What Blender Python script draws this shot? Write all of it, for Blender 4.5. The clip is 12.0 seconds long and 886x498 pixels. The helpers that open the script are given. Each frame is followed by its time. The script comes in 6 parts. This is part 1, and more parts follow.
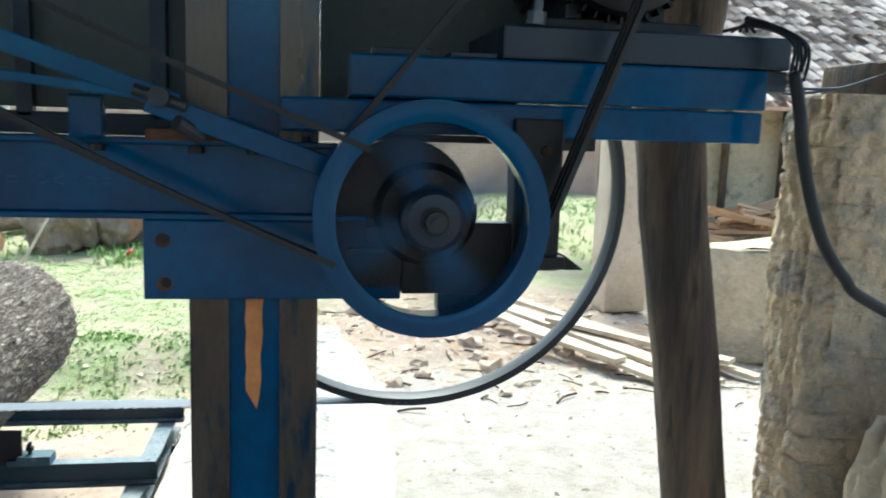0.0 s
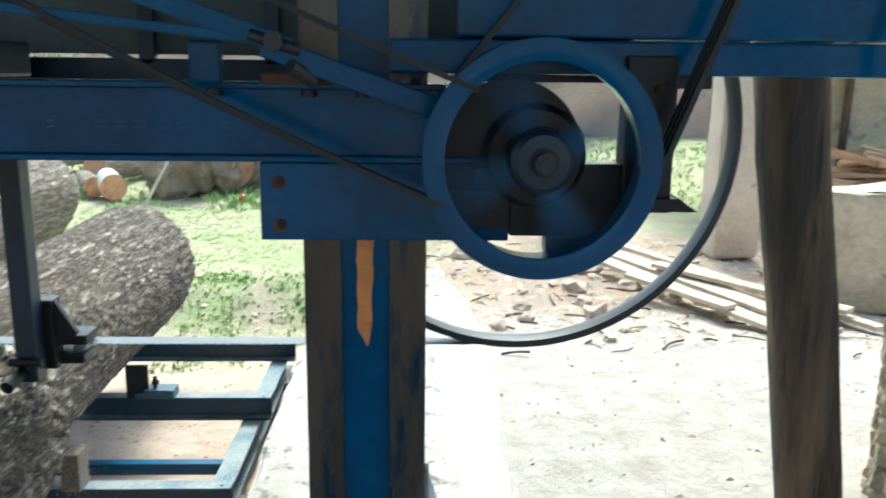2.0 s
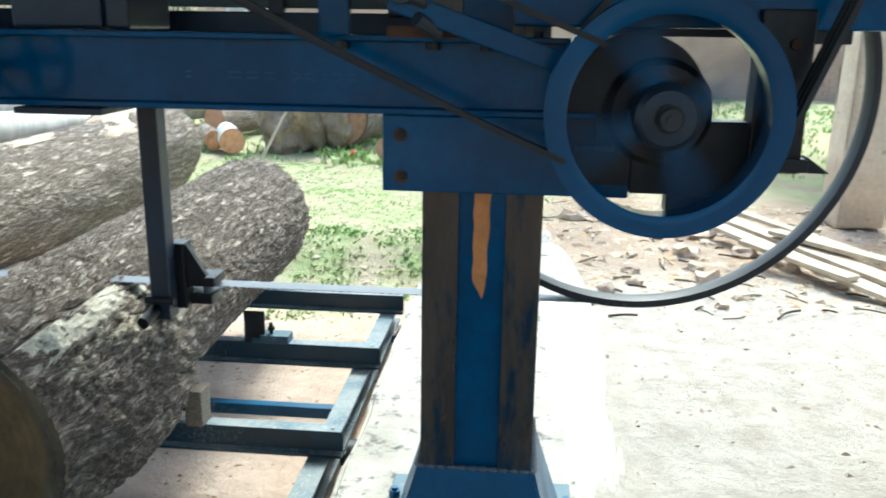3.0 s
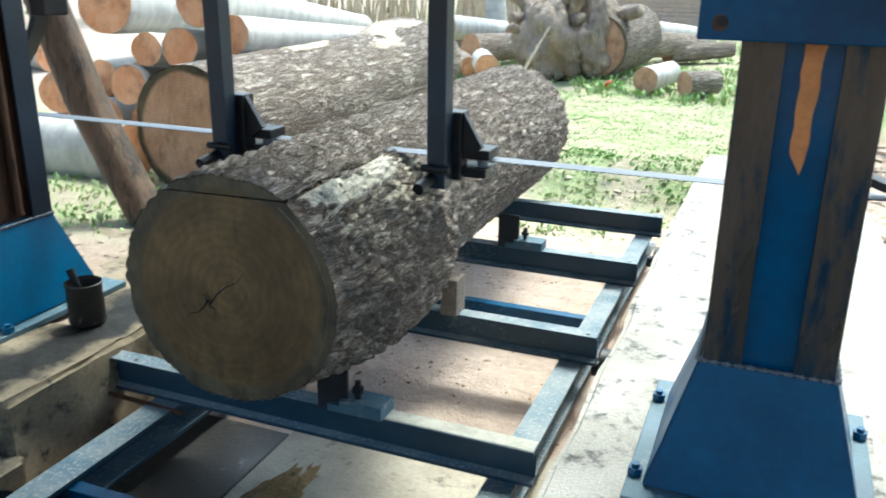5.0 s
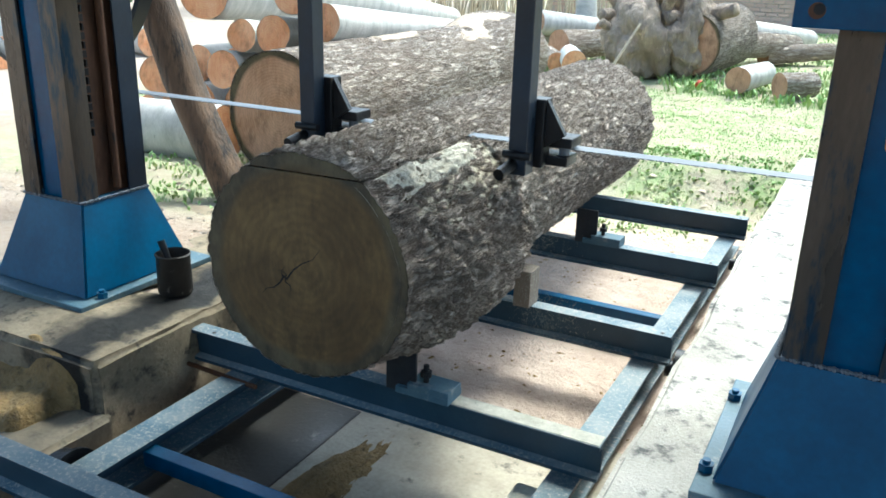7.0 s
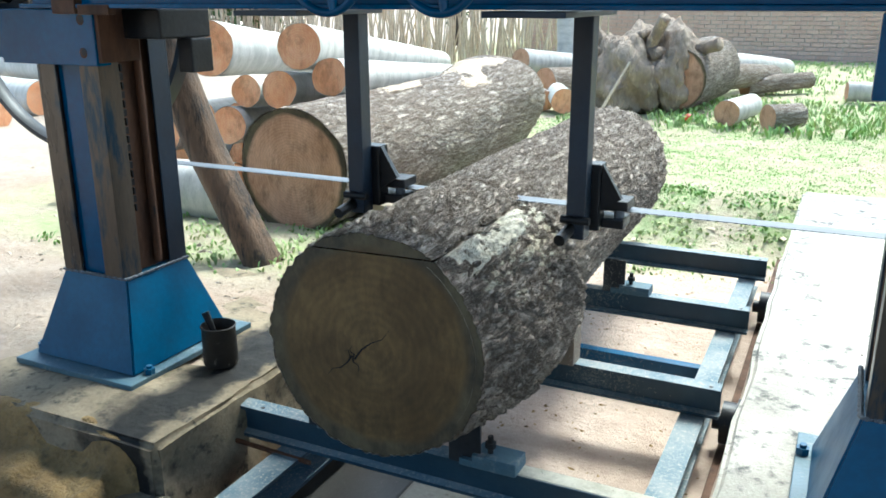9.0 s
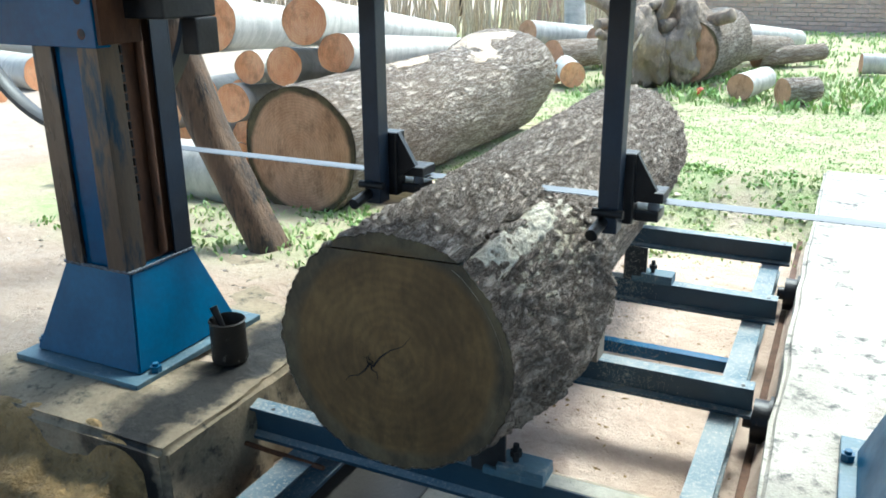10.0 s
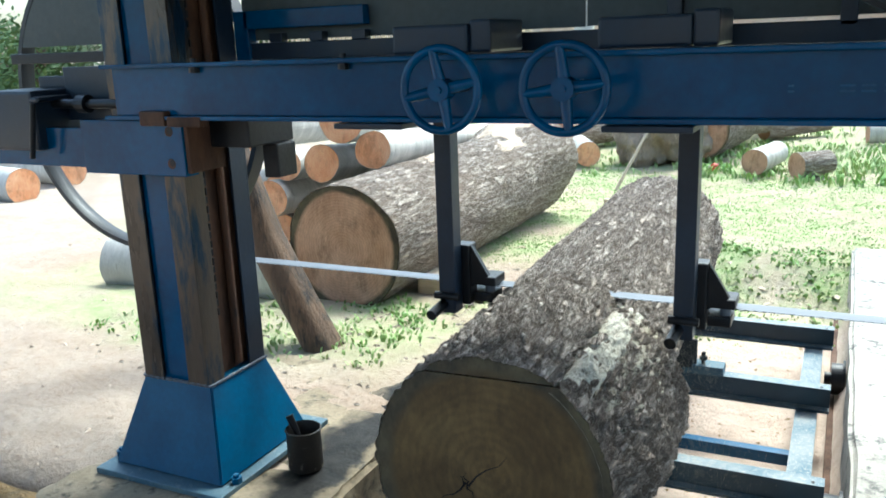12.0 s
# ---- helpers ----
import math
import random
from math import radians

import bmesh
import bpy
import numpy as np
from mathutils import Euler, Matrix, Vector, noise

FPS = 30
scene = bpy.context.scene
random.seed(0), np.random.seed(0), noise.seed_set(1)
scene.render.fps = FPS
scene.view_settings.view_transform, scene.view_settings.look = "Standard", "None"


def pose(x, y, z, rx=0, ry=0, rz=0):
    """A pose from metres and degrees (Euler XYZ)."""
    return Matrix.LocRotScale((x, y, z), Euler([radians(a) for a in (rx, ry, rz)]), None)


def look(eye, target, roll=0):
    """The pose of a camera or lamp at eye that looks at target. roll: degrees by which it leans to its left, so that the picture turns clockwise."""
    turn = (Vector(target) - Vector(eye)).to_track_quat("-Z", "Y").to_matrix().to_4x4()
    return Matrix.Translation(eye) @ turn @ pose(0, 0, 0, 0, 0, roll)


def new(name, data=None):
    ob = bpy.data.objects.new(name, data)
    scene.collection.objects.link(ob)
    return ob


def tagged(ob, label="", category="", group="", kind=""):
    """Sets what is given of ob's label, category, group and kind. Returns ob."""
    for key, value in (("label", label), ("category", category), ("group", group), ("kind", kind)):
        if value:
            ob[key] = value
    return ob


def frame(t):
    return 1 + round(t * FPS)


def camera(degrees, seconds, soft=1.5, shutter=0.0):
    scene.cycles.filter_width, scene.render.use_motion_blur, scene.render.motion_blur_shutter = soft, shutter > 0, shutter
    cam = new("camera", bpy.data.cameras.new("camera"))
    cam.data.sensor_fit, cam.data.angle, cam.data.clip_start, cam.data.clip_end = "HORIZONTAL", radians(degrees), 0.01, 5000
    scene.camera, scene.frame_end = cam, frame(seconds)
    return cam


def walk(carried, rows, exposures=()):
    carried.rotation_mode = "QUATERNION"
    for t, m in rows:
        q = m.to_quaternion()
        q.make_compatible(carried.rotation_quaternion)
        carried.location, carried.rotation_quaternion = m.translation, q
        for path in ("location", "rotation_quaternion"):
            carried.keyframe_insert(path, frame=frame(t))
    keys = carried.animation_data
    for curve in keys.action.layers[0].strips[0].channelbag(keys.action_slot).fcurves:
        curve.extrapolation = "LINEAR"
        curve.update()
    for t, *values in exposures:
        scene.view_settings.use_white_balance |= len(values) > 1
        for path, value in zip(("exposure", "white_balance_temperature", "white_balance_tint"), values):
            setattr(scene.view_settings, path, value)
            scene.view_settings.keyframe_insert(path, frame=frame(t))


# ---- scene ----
cam = camera(56.1, 12.0, soft=1.7, shutter=0.5)
ROWS = [
    (0.0, -0.177, 0.060, 1.447, -8.80, -8.38, -1.77),
    (0.5, -0.178, 0.065, 1.448, -11.22, -7.43, -1.85),
    (1.0, -0.178, 0.069, 1.445, -10.13, -8.70, -1.48),
    (1.5, -0.182, 0.065, 1.442, -6.72, -10.54, -0.96),
    (2.0, -0.192, 0.057, 1.439, -1.90, -12.27, -0.69),
    (2.5, -0.196, 0.052, 1.434, 2.13, -13.91, -0.56),
    (3.0, -0.222, 0.034, 1.428, 5.44, -15.08, -0.85),
    (3.5, -0.251, 0.048, 1.403, 9.72, -16.44, -1.09),
    (3.7, -0.278, 0.054, 1.371, 11.42, -17.05, -0.72),
    (5.3, -0.363, 0.090, 1.177, 24.18, -19.04, -0.92),
    (5.5, -0.360, 0.088, 1.172, 25.53, -19.19, -0.96),
    (6.0, -0.352, 0.089, 1.168, 27.54, -19.63, -1.11),
    (6.5, -0.343, 0.070, 1.169, 28.13, -19.81, -1.32),
    (7.0, -0.347, 0.065, 1.167, 27.95, -19.16, -1.54),
    (7.2, -0.351, 0.077, 1.175, 27.96, -19.23, -1.54),
    (8.8, -0.576, -0.005, 1.266, 25.82, -17.60, -0.00),
    (9.0, -0.575, -0.027, 1.267, 25.73, -16.92, 0.18),
    (9.5, -0.633, -0.005, 1.271, 25.91, -17.38, 0.05),
    (10.0, -0.699, 0.089, 1.287, 25.77, -18.88, 0.34),
    (10.5, -0.750, 0.100, 1.334, 26.34, -17.98, 0.81),
    (11.0, -0.826, 0.017, 1.394, 26.67, -16.80, 1.51),
    (11.5, -0.857, -0.041, 1.425, 26.18, -15.31, 1.97),
    (12.0, -0.868, -0.062, 1.440, 25.53, -14.07, 2.11),
]
walk(cam, [(t, pose(x, y, z, 90 + pitch, roll, yaw)) for t, x, y, z, yaw, pitch, roll in ROWS], exposures=[(0.0, 1.64, 5900, -7), (3.5, 1.66, 5900, -7), (6.0, 1.80, 5820, -6), (12.0, 1.76, 5750, -6)])

# ---- world and light: hazy bright sky over a yard, the saw stands under a shed roof ----
world = bpy.data.worlds.new("sky")
scene.world = world
world.use_nodes = True
SUN_EL, SUN_AZ = radians(58), radians(8)
_sky = world.node_tree.nodes.new("ShaderNodeTexSky")
_sky.sky_type, _sky.sun_disc, _sky.sun_elevation, _sky.sun_rotation = "NISHITA", False, SUN_EL, SUN_AZ
_sky.air_density, _sky.dust_density, _sky.ozone_density = 1.0, 4.0, 1.0
_bg = world.node_tree.nodes["Background"]
_bg.inputs["Strength"].default_value = 0.15
world.node_tree.links.new(_sky.outputs["Color"], _bg.inputs["Color"])
_sd = bpy.data.lights.new("sun", "SUN")
_sd.energy, _sd.angle, _sd.color = 1.3, radians(14), (1.0, 0.98, 0.95)
_so = new("sun", _sd)
_so.matrix_world = look((math.sin(SUN_AZ) * 30 * math.cos(SUN_EL), math.cos(SUN_AZ) * 30 * math.cos(SUN_EL), 30 * math.sin(SUN_EL)), (0, 0, 0))


# ---- materials ----
def ramp(nt, fac, stops):
    n = nt.nodes.new("ShaderNodeValToRGB")
    e = n.color_ramp.elements
    e.remove(e[1])
    e[0].position, e[0].color = stops[0][0], (*stops[0][1], 1)
    for p, c in stops[1:]:
        e.new(p).color = (*c, 1)
    nt.links.new(fac, n.inputs[0])
    return n.outputs[0]


def tex(nt, kind, scale, detail=6, stretch=None, rough=0.6, seed=0.0, vary=37.0):
    tc = nt.nodes.new("ShaderNodeTexCoord")
    mp = nt.nodes.new("ShaderNodeMapping")
    oi = nt.nodes.new("ShaderNodeObjectInfo")
    mul = nt.nodes.new("ShaderNodeMath")
    mul.operation, mul.inputs[1].default_value = "MULTIPLY", vary
    nt.links.new(oi.outputs["Random"], mul.inputs[0])
    add = nt.nodes.new("ShaderNodeVectorMath")
    add.operation = "ADD"
    nt.links.new(tc.outputs["Object"], add.inputs[0])
    nt.links.new(mul.outputs[0], add.inputs[1])
    mp.inputs["Scale"].default_value = stretch or (1, 1, 1)
    mp.inputs["Location"].default_value = (seed, seed * 1.7, seed * 0.6)
    nt.links.new(add.outputs[0], mp.inputs[0])
    n = nt.nodes.new({"noise": "ShaderNodeTexNoise", "voronoi": "ShaderNodeTexVoronoi", "wave": "ShaderNodeTexWave"}[kind])
    n.inputs["Scale"].default_value = scale
    if kind != "voronoi":
        n.inputs["Detail"].default_value = detail
    if kind == "noise":
        n.inputs["Roughness"].default_value = rough
    nt.links.new(mp.outputs[0], n.inputs["Vector"])
    return n


def mix(nt, fac, a, b, mode="MIX"):
    m = nt.nodes.new("ShaderNodeMix")
    m.data_type, m.blend_type = "RGBA", mode
    for sock, v in ((m.inputs[0], fac), (m.inputs[6], a), (m.inputs[7], b)):
        if isinstance(v, (int, float)):
            sock.default_value = v
        elif isinstance(v, tuple):
            sock.default_value = (*v, 1)
        else:
            nt.links.new(v, sock)
    return m.outputs[2]


def blank(name):
    m = bpy.data.materials.new(name)
    m.use_nodes = True
    return m, m.node_tree, m.node_tree.nodes["Principled BSDF"]


def relief(nt, bsdf, height, strength, dist=0.01):
    bp = nt.nodes.new("ShaderNodeBump")
    bp.inputs["Strength"].default_value, bp.inputs["Distance"].default_value = strength, dist
    nt.links.new(height, bp.inputs["Height"])
    nt.links.new(bp.outputs[0], bsdf.inputs["Normal"])


def surface(name, base, second, wear=None, scale=6.0, fine=60.0, rough=(0.5, 0.8), metal=0.0, bump=0.3, dist=0.004,
            lo=0.4, hi=0.62, wlo=0.62, whi=0.7, stretch=None, cracks=0.0):
    """Two tones by broad noise, a third as patches of wear, fine grain in colour and relief."""
    m, nt, b = blank(name)
    broad, grain = tex(nt, "noise", scale, 8, stretch), tex(nt, "noise", fine, 4, stretch, seed=3.0)
    c = mix(nt, ramp(nt, broad.outputs[0], [(lo, (0, 0, 0)), (hi, (1, 1, 1))]), base, second)
    c = mix(nt, 0.35, c, ramp(nt, grain.outputs[0], [(0.25, (0.35, 0.35, 0.35)), (0.75, (0.75, 0.75, 0.75))]), "OVERLAY")
    if wear:
        patch = tex(nt, "noise", scale * 2.3, 10, stretch, 0.7, seed=9.0)
        c = mix(nt, ramp(nt, patch.outputs[0], [(wlo, (0, 0, 0)), (whi, (1, 1, 1))]), c, wear)
    height = grain.outputs[0]
    if cracks:
        v = tex(nt, "voronoi", cracks)
        v.feature = "DISTANCE_TO_EDGE"
        sc = nt.nodes.new("ShaderNodeVectorMath")
        sc.operation, sc.inputs["Scale"].default_value = "SCALE", 0.35
        nt.links.new(tex(nt, "noise", cracks * 1.4, 5).outputs["Color"], sc.inputs[0])
        ad = nt.nodes.new("ShaderNodeVectorMath")
        nt.links.new(v.inputs["Vector"].links[0].from_socket, ad.inputs[0])
        nt.links.new(sc.outputs[0], ad.inputs[1])
        nt.links.new(ad.outputs[0], v.inputs["Vector"])
        line = ramp(nt, v.outputs["Distance"], [(0.0, (0.35, 0.35, 0.35)), (0.014, (1, 1, 1))])
        c = mix(nt, line, tuple(0.3 * x for x in second), c)
        height = mix(nt, 0.5, line, height)
    nt.links.new(c, b.inputs["Base Color"])
    nt.links.new(ramp(nt, broad.outputs[0], [(0.3, (rough[0],) * 3), (0.7, (rough[1],) * 3)]), b.inputs["Roughness"])
    b.inputs["Metallic"].default_value = metal
    relief(nt, b, height, bump, dist)
    return m


BLUE = surface("blue_enamel_paint", (0.002, 0.070, 0.170), (0.002, 0.046, 0.115), (0.010, 0.026, 0.034), scale=3.5, fine=40, rough=(0.09, 0.26), bump=0.12, wlo=0.66, whi=0.72)
BLUE_BRIGHT = surface("blue_paint_bright", (0.003, 0.080, 0.175), (0.003, 0.058, 0.13), (0.03, 0.05, 0.07), scale=4, fine=50, rough=(0.3, 0.5), bump=0.12, wlo=0.68, whi=0.73)
BLUE_DUSTY = surface("blue_grey_dusty_paint", (0.05, 0.11, 0.155), (0.08, 0.135, 0.165), (0.3, 0.3, 0.28), scale=7, fine=90, rough=(0.4, 0.7), bump=0.25, wlo=0.56, whi=0.75)


def settled_dust():
    """Blue carriage paint, darkened to navy for shaded sides; pale sawdust has settled on whatever faces up."""
    m, nt, b = blank("shaded_blue_paint_under_dust")
    n1, n2 = tex(nt, "noise", 6, 8), tex(nt, "noise", 85, 6, rough=0.75, seed=3)
    paint = mix(nt, ramp(nt, n1.outputs[0], [(0.4, (0, 0, 0)), (0.64, (1, 1, 1))]), (0.012, 0.038, 0.062), (0.022, 0.056, 0.085))
    dust = mix(nt, ramp(nt, n1.outputs[0], [(0.38, (0, 0, 0)), (0.62, (1, 1, 1))]), (0.075, 0.135, 0.18), (0.20, 0.235, 0.25))
    dust = mix(nt, ramp(nt, n2.outputs[0], [(0.52, (0, 0, 0)), (0.62, (1, 1, 1))]), dust, (0.34, 0.33, 0.30))
    geo, sep = nt.nodes.new("ShaderNodeNewGeometry"), nt.nodes.new("ShaderNodeSeparateXYZ")
    nt.links.new(geo.outputs["Normal"], sep.inputs[0])
    up = ramp(nt, sep.outputs["Z"], [(0.55, (0, 0, 0)), (0.85, (1, 1, 1))])
    specks = ramp(nt, n2.outputs[0], [(0.60, (0, 0, 0)), (0.72, (0.5, 0.5, 0.5))])
    c = mix(nt, up, mix(nt, specks, paint, (0.12, 0.13, 0.13)), dust)
    nt.links.new(c, b.inputs["Base Color"])
    nt.links.new(ramp(nt, up, [(0.0, (0.42,) * 3), (1.0, (0.7,) * 3)]), b.inputs["Roughness"])
    relief(nt, b, n2.outputs[0], 0.3, 0.004)
    return m


CARRIAGE_PAINT = settled_dust()
BED_CONCRETE = surface("bed_concrete", (0.40, 0.35, 0.27), (0.29, 0.25, 0.19), (0.07, 0.064, 0.055), scale=4, fine=70, rough=(0.8, 0.95), bump=0.6, wlo=0.58, whi=0.68)
for _m in (BLUE, BLUE_BRIGHT):
    _m.node_tree.nodes["Principled BSDF"].inputs["Specular IOR Level"].default_value = 0.28
DARK_BLUE = surface("dark_navy_paint", (0.005, 0.013, 0.026), (0.009, 0.02, 0.038), (0.025, 0.025, 0.025), scale=5, fine=60, rough=(0.3, 0.55), bump=0.15)
BLACK = surface("black_greasy_steel", (0.008, 0.009, 0.011), (0.016, 0.016, 0.018), (0.05, 0.035, 0.025), scale=8, fine=70, rough=(0.3, 0.55), metal=0.4, bump=0.3)
WORN = surface("worn_brown_steel", (0.068, 0.055, 0.044), (0.108, 0.087, 0.068), (0.008, 0.034, 0.066), scale=4, fine=60, rough=(0.2, 0.42), metal=0.55, bump=0.2, wlo=0.5, whi=0.6, stretch=(1.6, 1.6, 0.35))
RUST = surface("rusty_steel", (0.10, 0.042, 0.018), (0.055, 0.026, 0.014), (0.02, 0.016, 0.012), scale=9, fine=90, rough=(0.6, 0.9), metal=0.2, bump=0.5, stretch=(1, 1, 0.4))
ORANGE = surface("orange_primer", (0.62, 0.24, 0.07), (0.5, 0.19, 0.06), (0.06, 0.08, 0.12), scale=14, fine=80, rough=(0.5, 0.7), bump=0.2, wlo=0.66, whi=0.7)
STEEL = surface("bright_blade_steel", (0.14, 0.155, 0.18), (0.105, 0.118, 0.138), scale=5, fine=120, rough=(0.45, 0.65), metal=0.3, bump=0.05, stretch=(0.1, 1, 1))
RUBBER = surface("black_rubber_belt", (0.014, 0.014, 0.015), (0.022, 0.021, 0.02), (0.06, 0.055, 0.05), scale=9, fine=120, rough=(0.55, 0.8), bump=0.2)
TYRE_STEEL = surface("grey_cast_rim", (0.02, 0.023, 0.028), (0.035, 0.039, 0.044), scale=6, fine=80, rough=(0.35, 0.55), metal=0.3, bump=0.1)
PROP_WOOD = surface("brown_barkless_prop", (0.05, 0.031, 0.02), (0.15, 0.092, 0.055), (0.02, 0.016, 0.013), scale=2.6, fine=26, rough=(0.6, 0.9), bump=0.8, dist=0.01, stretch=(2.4, 2.4, 0.3), wlo=0.5, whi=0.62)
CRUST = surface("sawdust_caked_bark", (0.50, 0.46, 0.36), (0.36, 0.31, 0.23), (0.085, 0.066, 0.048), scale=20, fine=90, rough=(0.9, 1.0), bump=1.0, dist=0.02, wlo=0.47, whi=0.56, stretch=(1, 1, 0.45))
KERF_DUST = surface("fresh_kerf_sawdust", (0.62, 0.58, 0.48), (0.48, 0.44, 0.35), (0.20, 0.165, 0.125), scale=14, fine=90, rough=(0.9, 1.0), bump=0.9, dist=0.015, wlo=0.56, whi=0.64)
DUSTY_EDGE = surface("pale_sawdust_crust", (0.52, 0.5, 0.42), (0.4, 0.38, 0.31), (0.14, 0.14, 0.13), scale=18, fine=120, rough=(0.85, 0.97), bump=0.5)
SAWDUST = surface("tan_sawdust", (0.31, 0.205, 0.085), (0.21, 0.138, 0.058), (0.075, 0.055, 0.033), scale=7, fine=70, rough=(0.9, 1.0), bump=1.0, dist=0.02, wlo=0.55, whi=0.7)
CONCRETE = surface("stained_concrete", (0.24, 0.195, 0.135), (0.15, 0.125, 0.09), (0.045, 0.042, 0.036), scale=6, fine=80, rough=(0.8, 0.95), bump=0.6, wlo=0.56, whi=0.68)
PALE_CONCRETE = surface("limewashed_concrete", (0.42, 0.395, 0.35), (0.32, 0.30, 0.26), (0.10, 0.10, 0.095), scale=5.0, fine=110, rough=(0.8, 0.95), bump=1.0, wlo=0.54, whi=0.64)
OILY = surface("oil_soaked_concrete", (0.035, 0.032, 0.028), (0.06, 0.055, 0.048), (0.2, 0.18, 0.15), scale=5, fine=70, rough=(0.45, 0.8), bump=0.5, wlo=0.62, whi=0.75)


def oily_concrete():
    """Rough concrete whose bed-side strip is soaked black, with spatters."""
    m, nt, b = blank("oil_spattered_concrete")
    tc, sep = nt.nodes.new("ShaderNodeTexCoord"), nt.nodes.new("ShaderNodeSeparateXYZ")
    nt.links.new(tc.outputs["Object"], sep.inputs[0])
    n1, n2, n3 = tex(nt, "noise", 5, 8, vary=0.0), tex(nt, "noise", 60, 6, rough=0.75, vary=0.0), tex(nt, "noise", 16, 8, rough=0.7, seed=4, vary=0.0)
    c = mix(nt, ramp(nt, n1.outputs[0], [(0.35, (0, 0, 0)), (0.65, (1, 1, 1))]), (0.32, 0.26, 0.18), (0.205, 0.165, 0.112))
    c = mix(nt, ramp(nt, n3.outputs[0], [(0.54, (0, 0, 0)), (0.66, (1, 1, 1))]), c, (0.07, 0.062, 0.05))
    ma = nt.nodes.new("ShaderNodeMath")
    ma.operation = "MULTIPLY_ADD"
    nt.links.new(n1.outputs[0], ma.inputs[0])
    ma.inputs[1].default_value = 0.35
    nt.links.new(sep.outputs["X"], ma.inputs[2])
    off = nt.nodes.new("ShaderNodeMath")
    off.operation, off.inputs[1].default_value = "ADD", 3.0
    nt.links.new(ma.outputs[0], off.inputs[0])
    soak = ramp(nt, off.outputs[0], [(0.54, (0, 0, 0)), (0.66, (1, 1, 1)), (0.82, (1, 1, 1)), (0.87, (0, 0, 0))])
    c = mix(nt, soak, c, mix(nt, ramp(nt, n3.outputs[0], [(0.4, (0, 0, 0)), (0.68, (1, 1, 1))]), (0.007, 0.007, 0.007), (0.026, 0.024, 0.021)))
    c = mix(nt, 0.4, c, ramp(nt, n2.outputs[0], [(0.3, (0.3, 0.3, 0.3)), (0.7, (0.72, 0.72, 0.72))]), "OVERLAY")
    nt.links.new(c, b.inputs["Base Color"])
    b.inputs["Specular IOR Level"].default_value = 0.25
    nt.links.new(ramp(nt, soak, [(0.0, (0.92,) * 3), (1.0, (0.72,) * 3)]), b.inputs["Roughness"])
    relief(nt, b, mix(nt, 0.5, n3.outputs[0], n2.outputs[0]), 0.8, 0.012)
    return m


OILY_PLINTH = oily_concrete()
MUD = surface("mud_plaster", (0.58, 0.44, 0.28), (0.42, 0.33, 0.225), (0.23, 0.215, 0.19), scale=2.4, fine=15, rough=(0.9, 1.0), bump=1.0, dist=0.04, wlo=0.46, whi=0.68)
PLASTER = surface("old_lime_plaster", (0.50, 0.44, 0.30), (0.40, 0.34, 0.24), (0.10, 0.085, 0.06), scale=1.1, fine=18, rough=(0.85, 1.0), bump=0.5, dist=0.01, wlo=0.52, whi=0.66)
ROCK = surface("sandy_earth_block", (0.56, 0.45, 0.31), (0.42, 0.33, 0.22), (0.2, 0.15, 0.1), scale=3, fine=22, rough=(0.9, 1.0), bump=1.0, dist=0.02)
STONE = surface("earthy_field_stone", (0.52, 0.42, 0.33), (0.40, 0.31, 0.24), scale=6, fine=40, rough=(0.85, 1.0), bump=0.8)
POLE = surface("smoky_wood_pole", (0.03, 0.021, 0.015), (0.15, 0.098, 0.06), (0.012, 0.011, 0.010), scale=2.8, fine=30, rough=(0.7, 0.95), bump=0.9, dist=0.01, stretch=(2.2, 2.2, 0.25), wlo=0.55, whi=0.66)
PLANK = surface("grey_weathered_plank", (0.55, 0.46, 0.34), (0.42, 0.34, 0.25), (0.25, 0.2, 0.15), scale=2.5, fine=30, rough=(0.8, 0.95), bump=0.5, stretch=(0.2, 3, 3))
FIREWOOD = surface("split_firewood", (0.5, 0.32, 0.18), (0.36, 0.21, 0.11), scale=6, fine=40, rough=(0.8, 0.95), bump=0.5, stretch=(0.3, 2, 2))
TILE = surface("weathered_roof_tile", (0.46, 0.40, 0.36), (0.34, 0.28, 0.245), (0.26, 0.11, 0.07), scale=3, fine=30, rough=(0.8, 0.95), bump=0.5, wlo=0.6, whi=0.72)
BRICKS = surface("old_brick", (0.58, 0.42, 0.34), (0.5, 0.34, 0.27), scale=2, fine=30, rough=(0.9, 1.0), bump=0.6)
MORTAR = surface("mortar", (0.5, 0.43, 0.36), (0.4, 0.34, 0.29), scale=3, fine=40, rough=(0.9, 1.0), bump=0.6)
SHEET = surface("dark_sheet_metal", (0.042, 0.054, 0.054), (0.062, 0.072, 0.068), (0.10, 0.09, 0.07), scale=2.5, fine=40, rough=(0.4, 0.65), bump=0.2)
THATCH = surface("dark_shed_roofing", (0.05, 0.042, 0.036), (0.07, 0.06, 0.05), scale=3, fine=40, rough=(0.85, 1.0), bump=0.5)
DIRT_WALL = surface("dull_grey_brown", (0.22, 0.18, 0.14), (0.16, 0.13, 0.1), scale=1.5, fine=20, rough=(0.9, 1.0), bump=0.6)
TIN = surface("grimy_tin", (0.018, 0.016, 0.014), (0.035, 0.03, 0.025), (0.2, 0.18, 0.15), scale=16, fine=90, rough=(0.4, 0.7), metal=0.2, bump=0.3, wlo=0.6, whi=0.7)
CREAM = surface("cream_plaster", (0.66, 0.55, 0.42), (0.54, 0.44, 0.33), (0.36, 0.28, 0.2), scale=2.5, fine=24, rough=(0.9, 1.0), bump=0.6, dist=0.01)
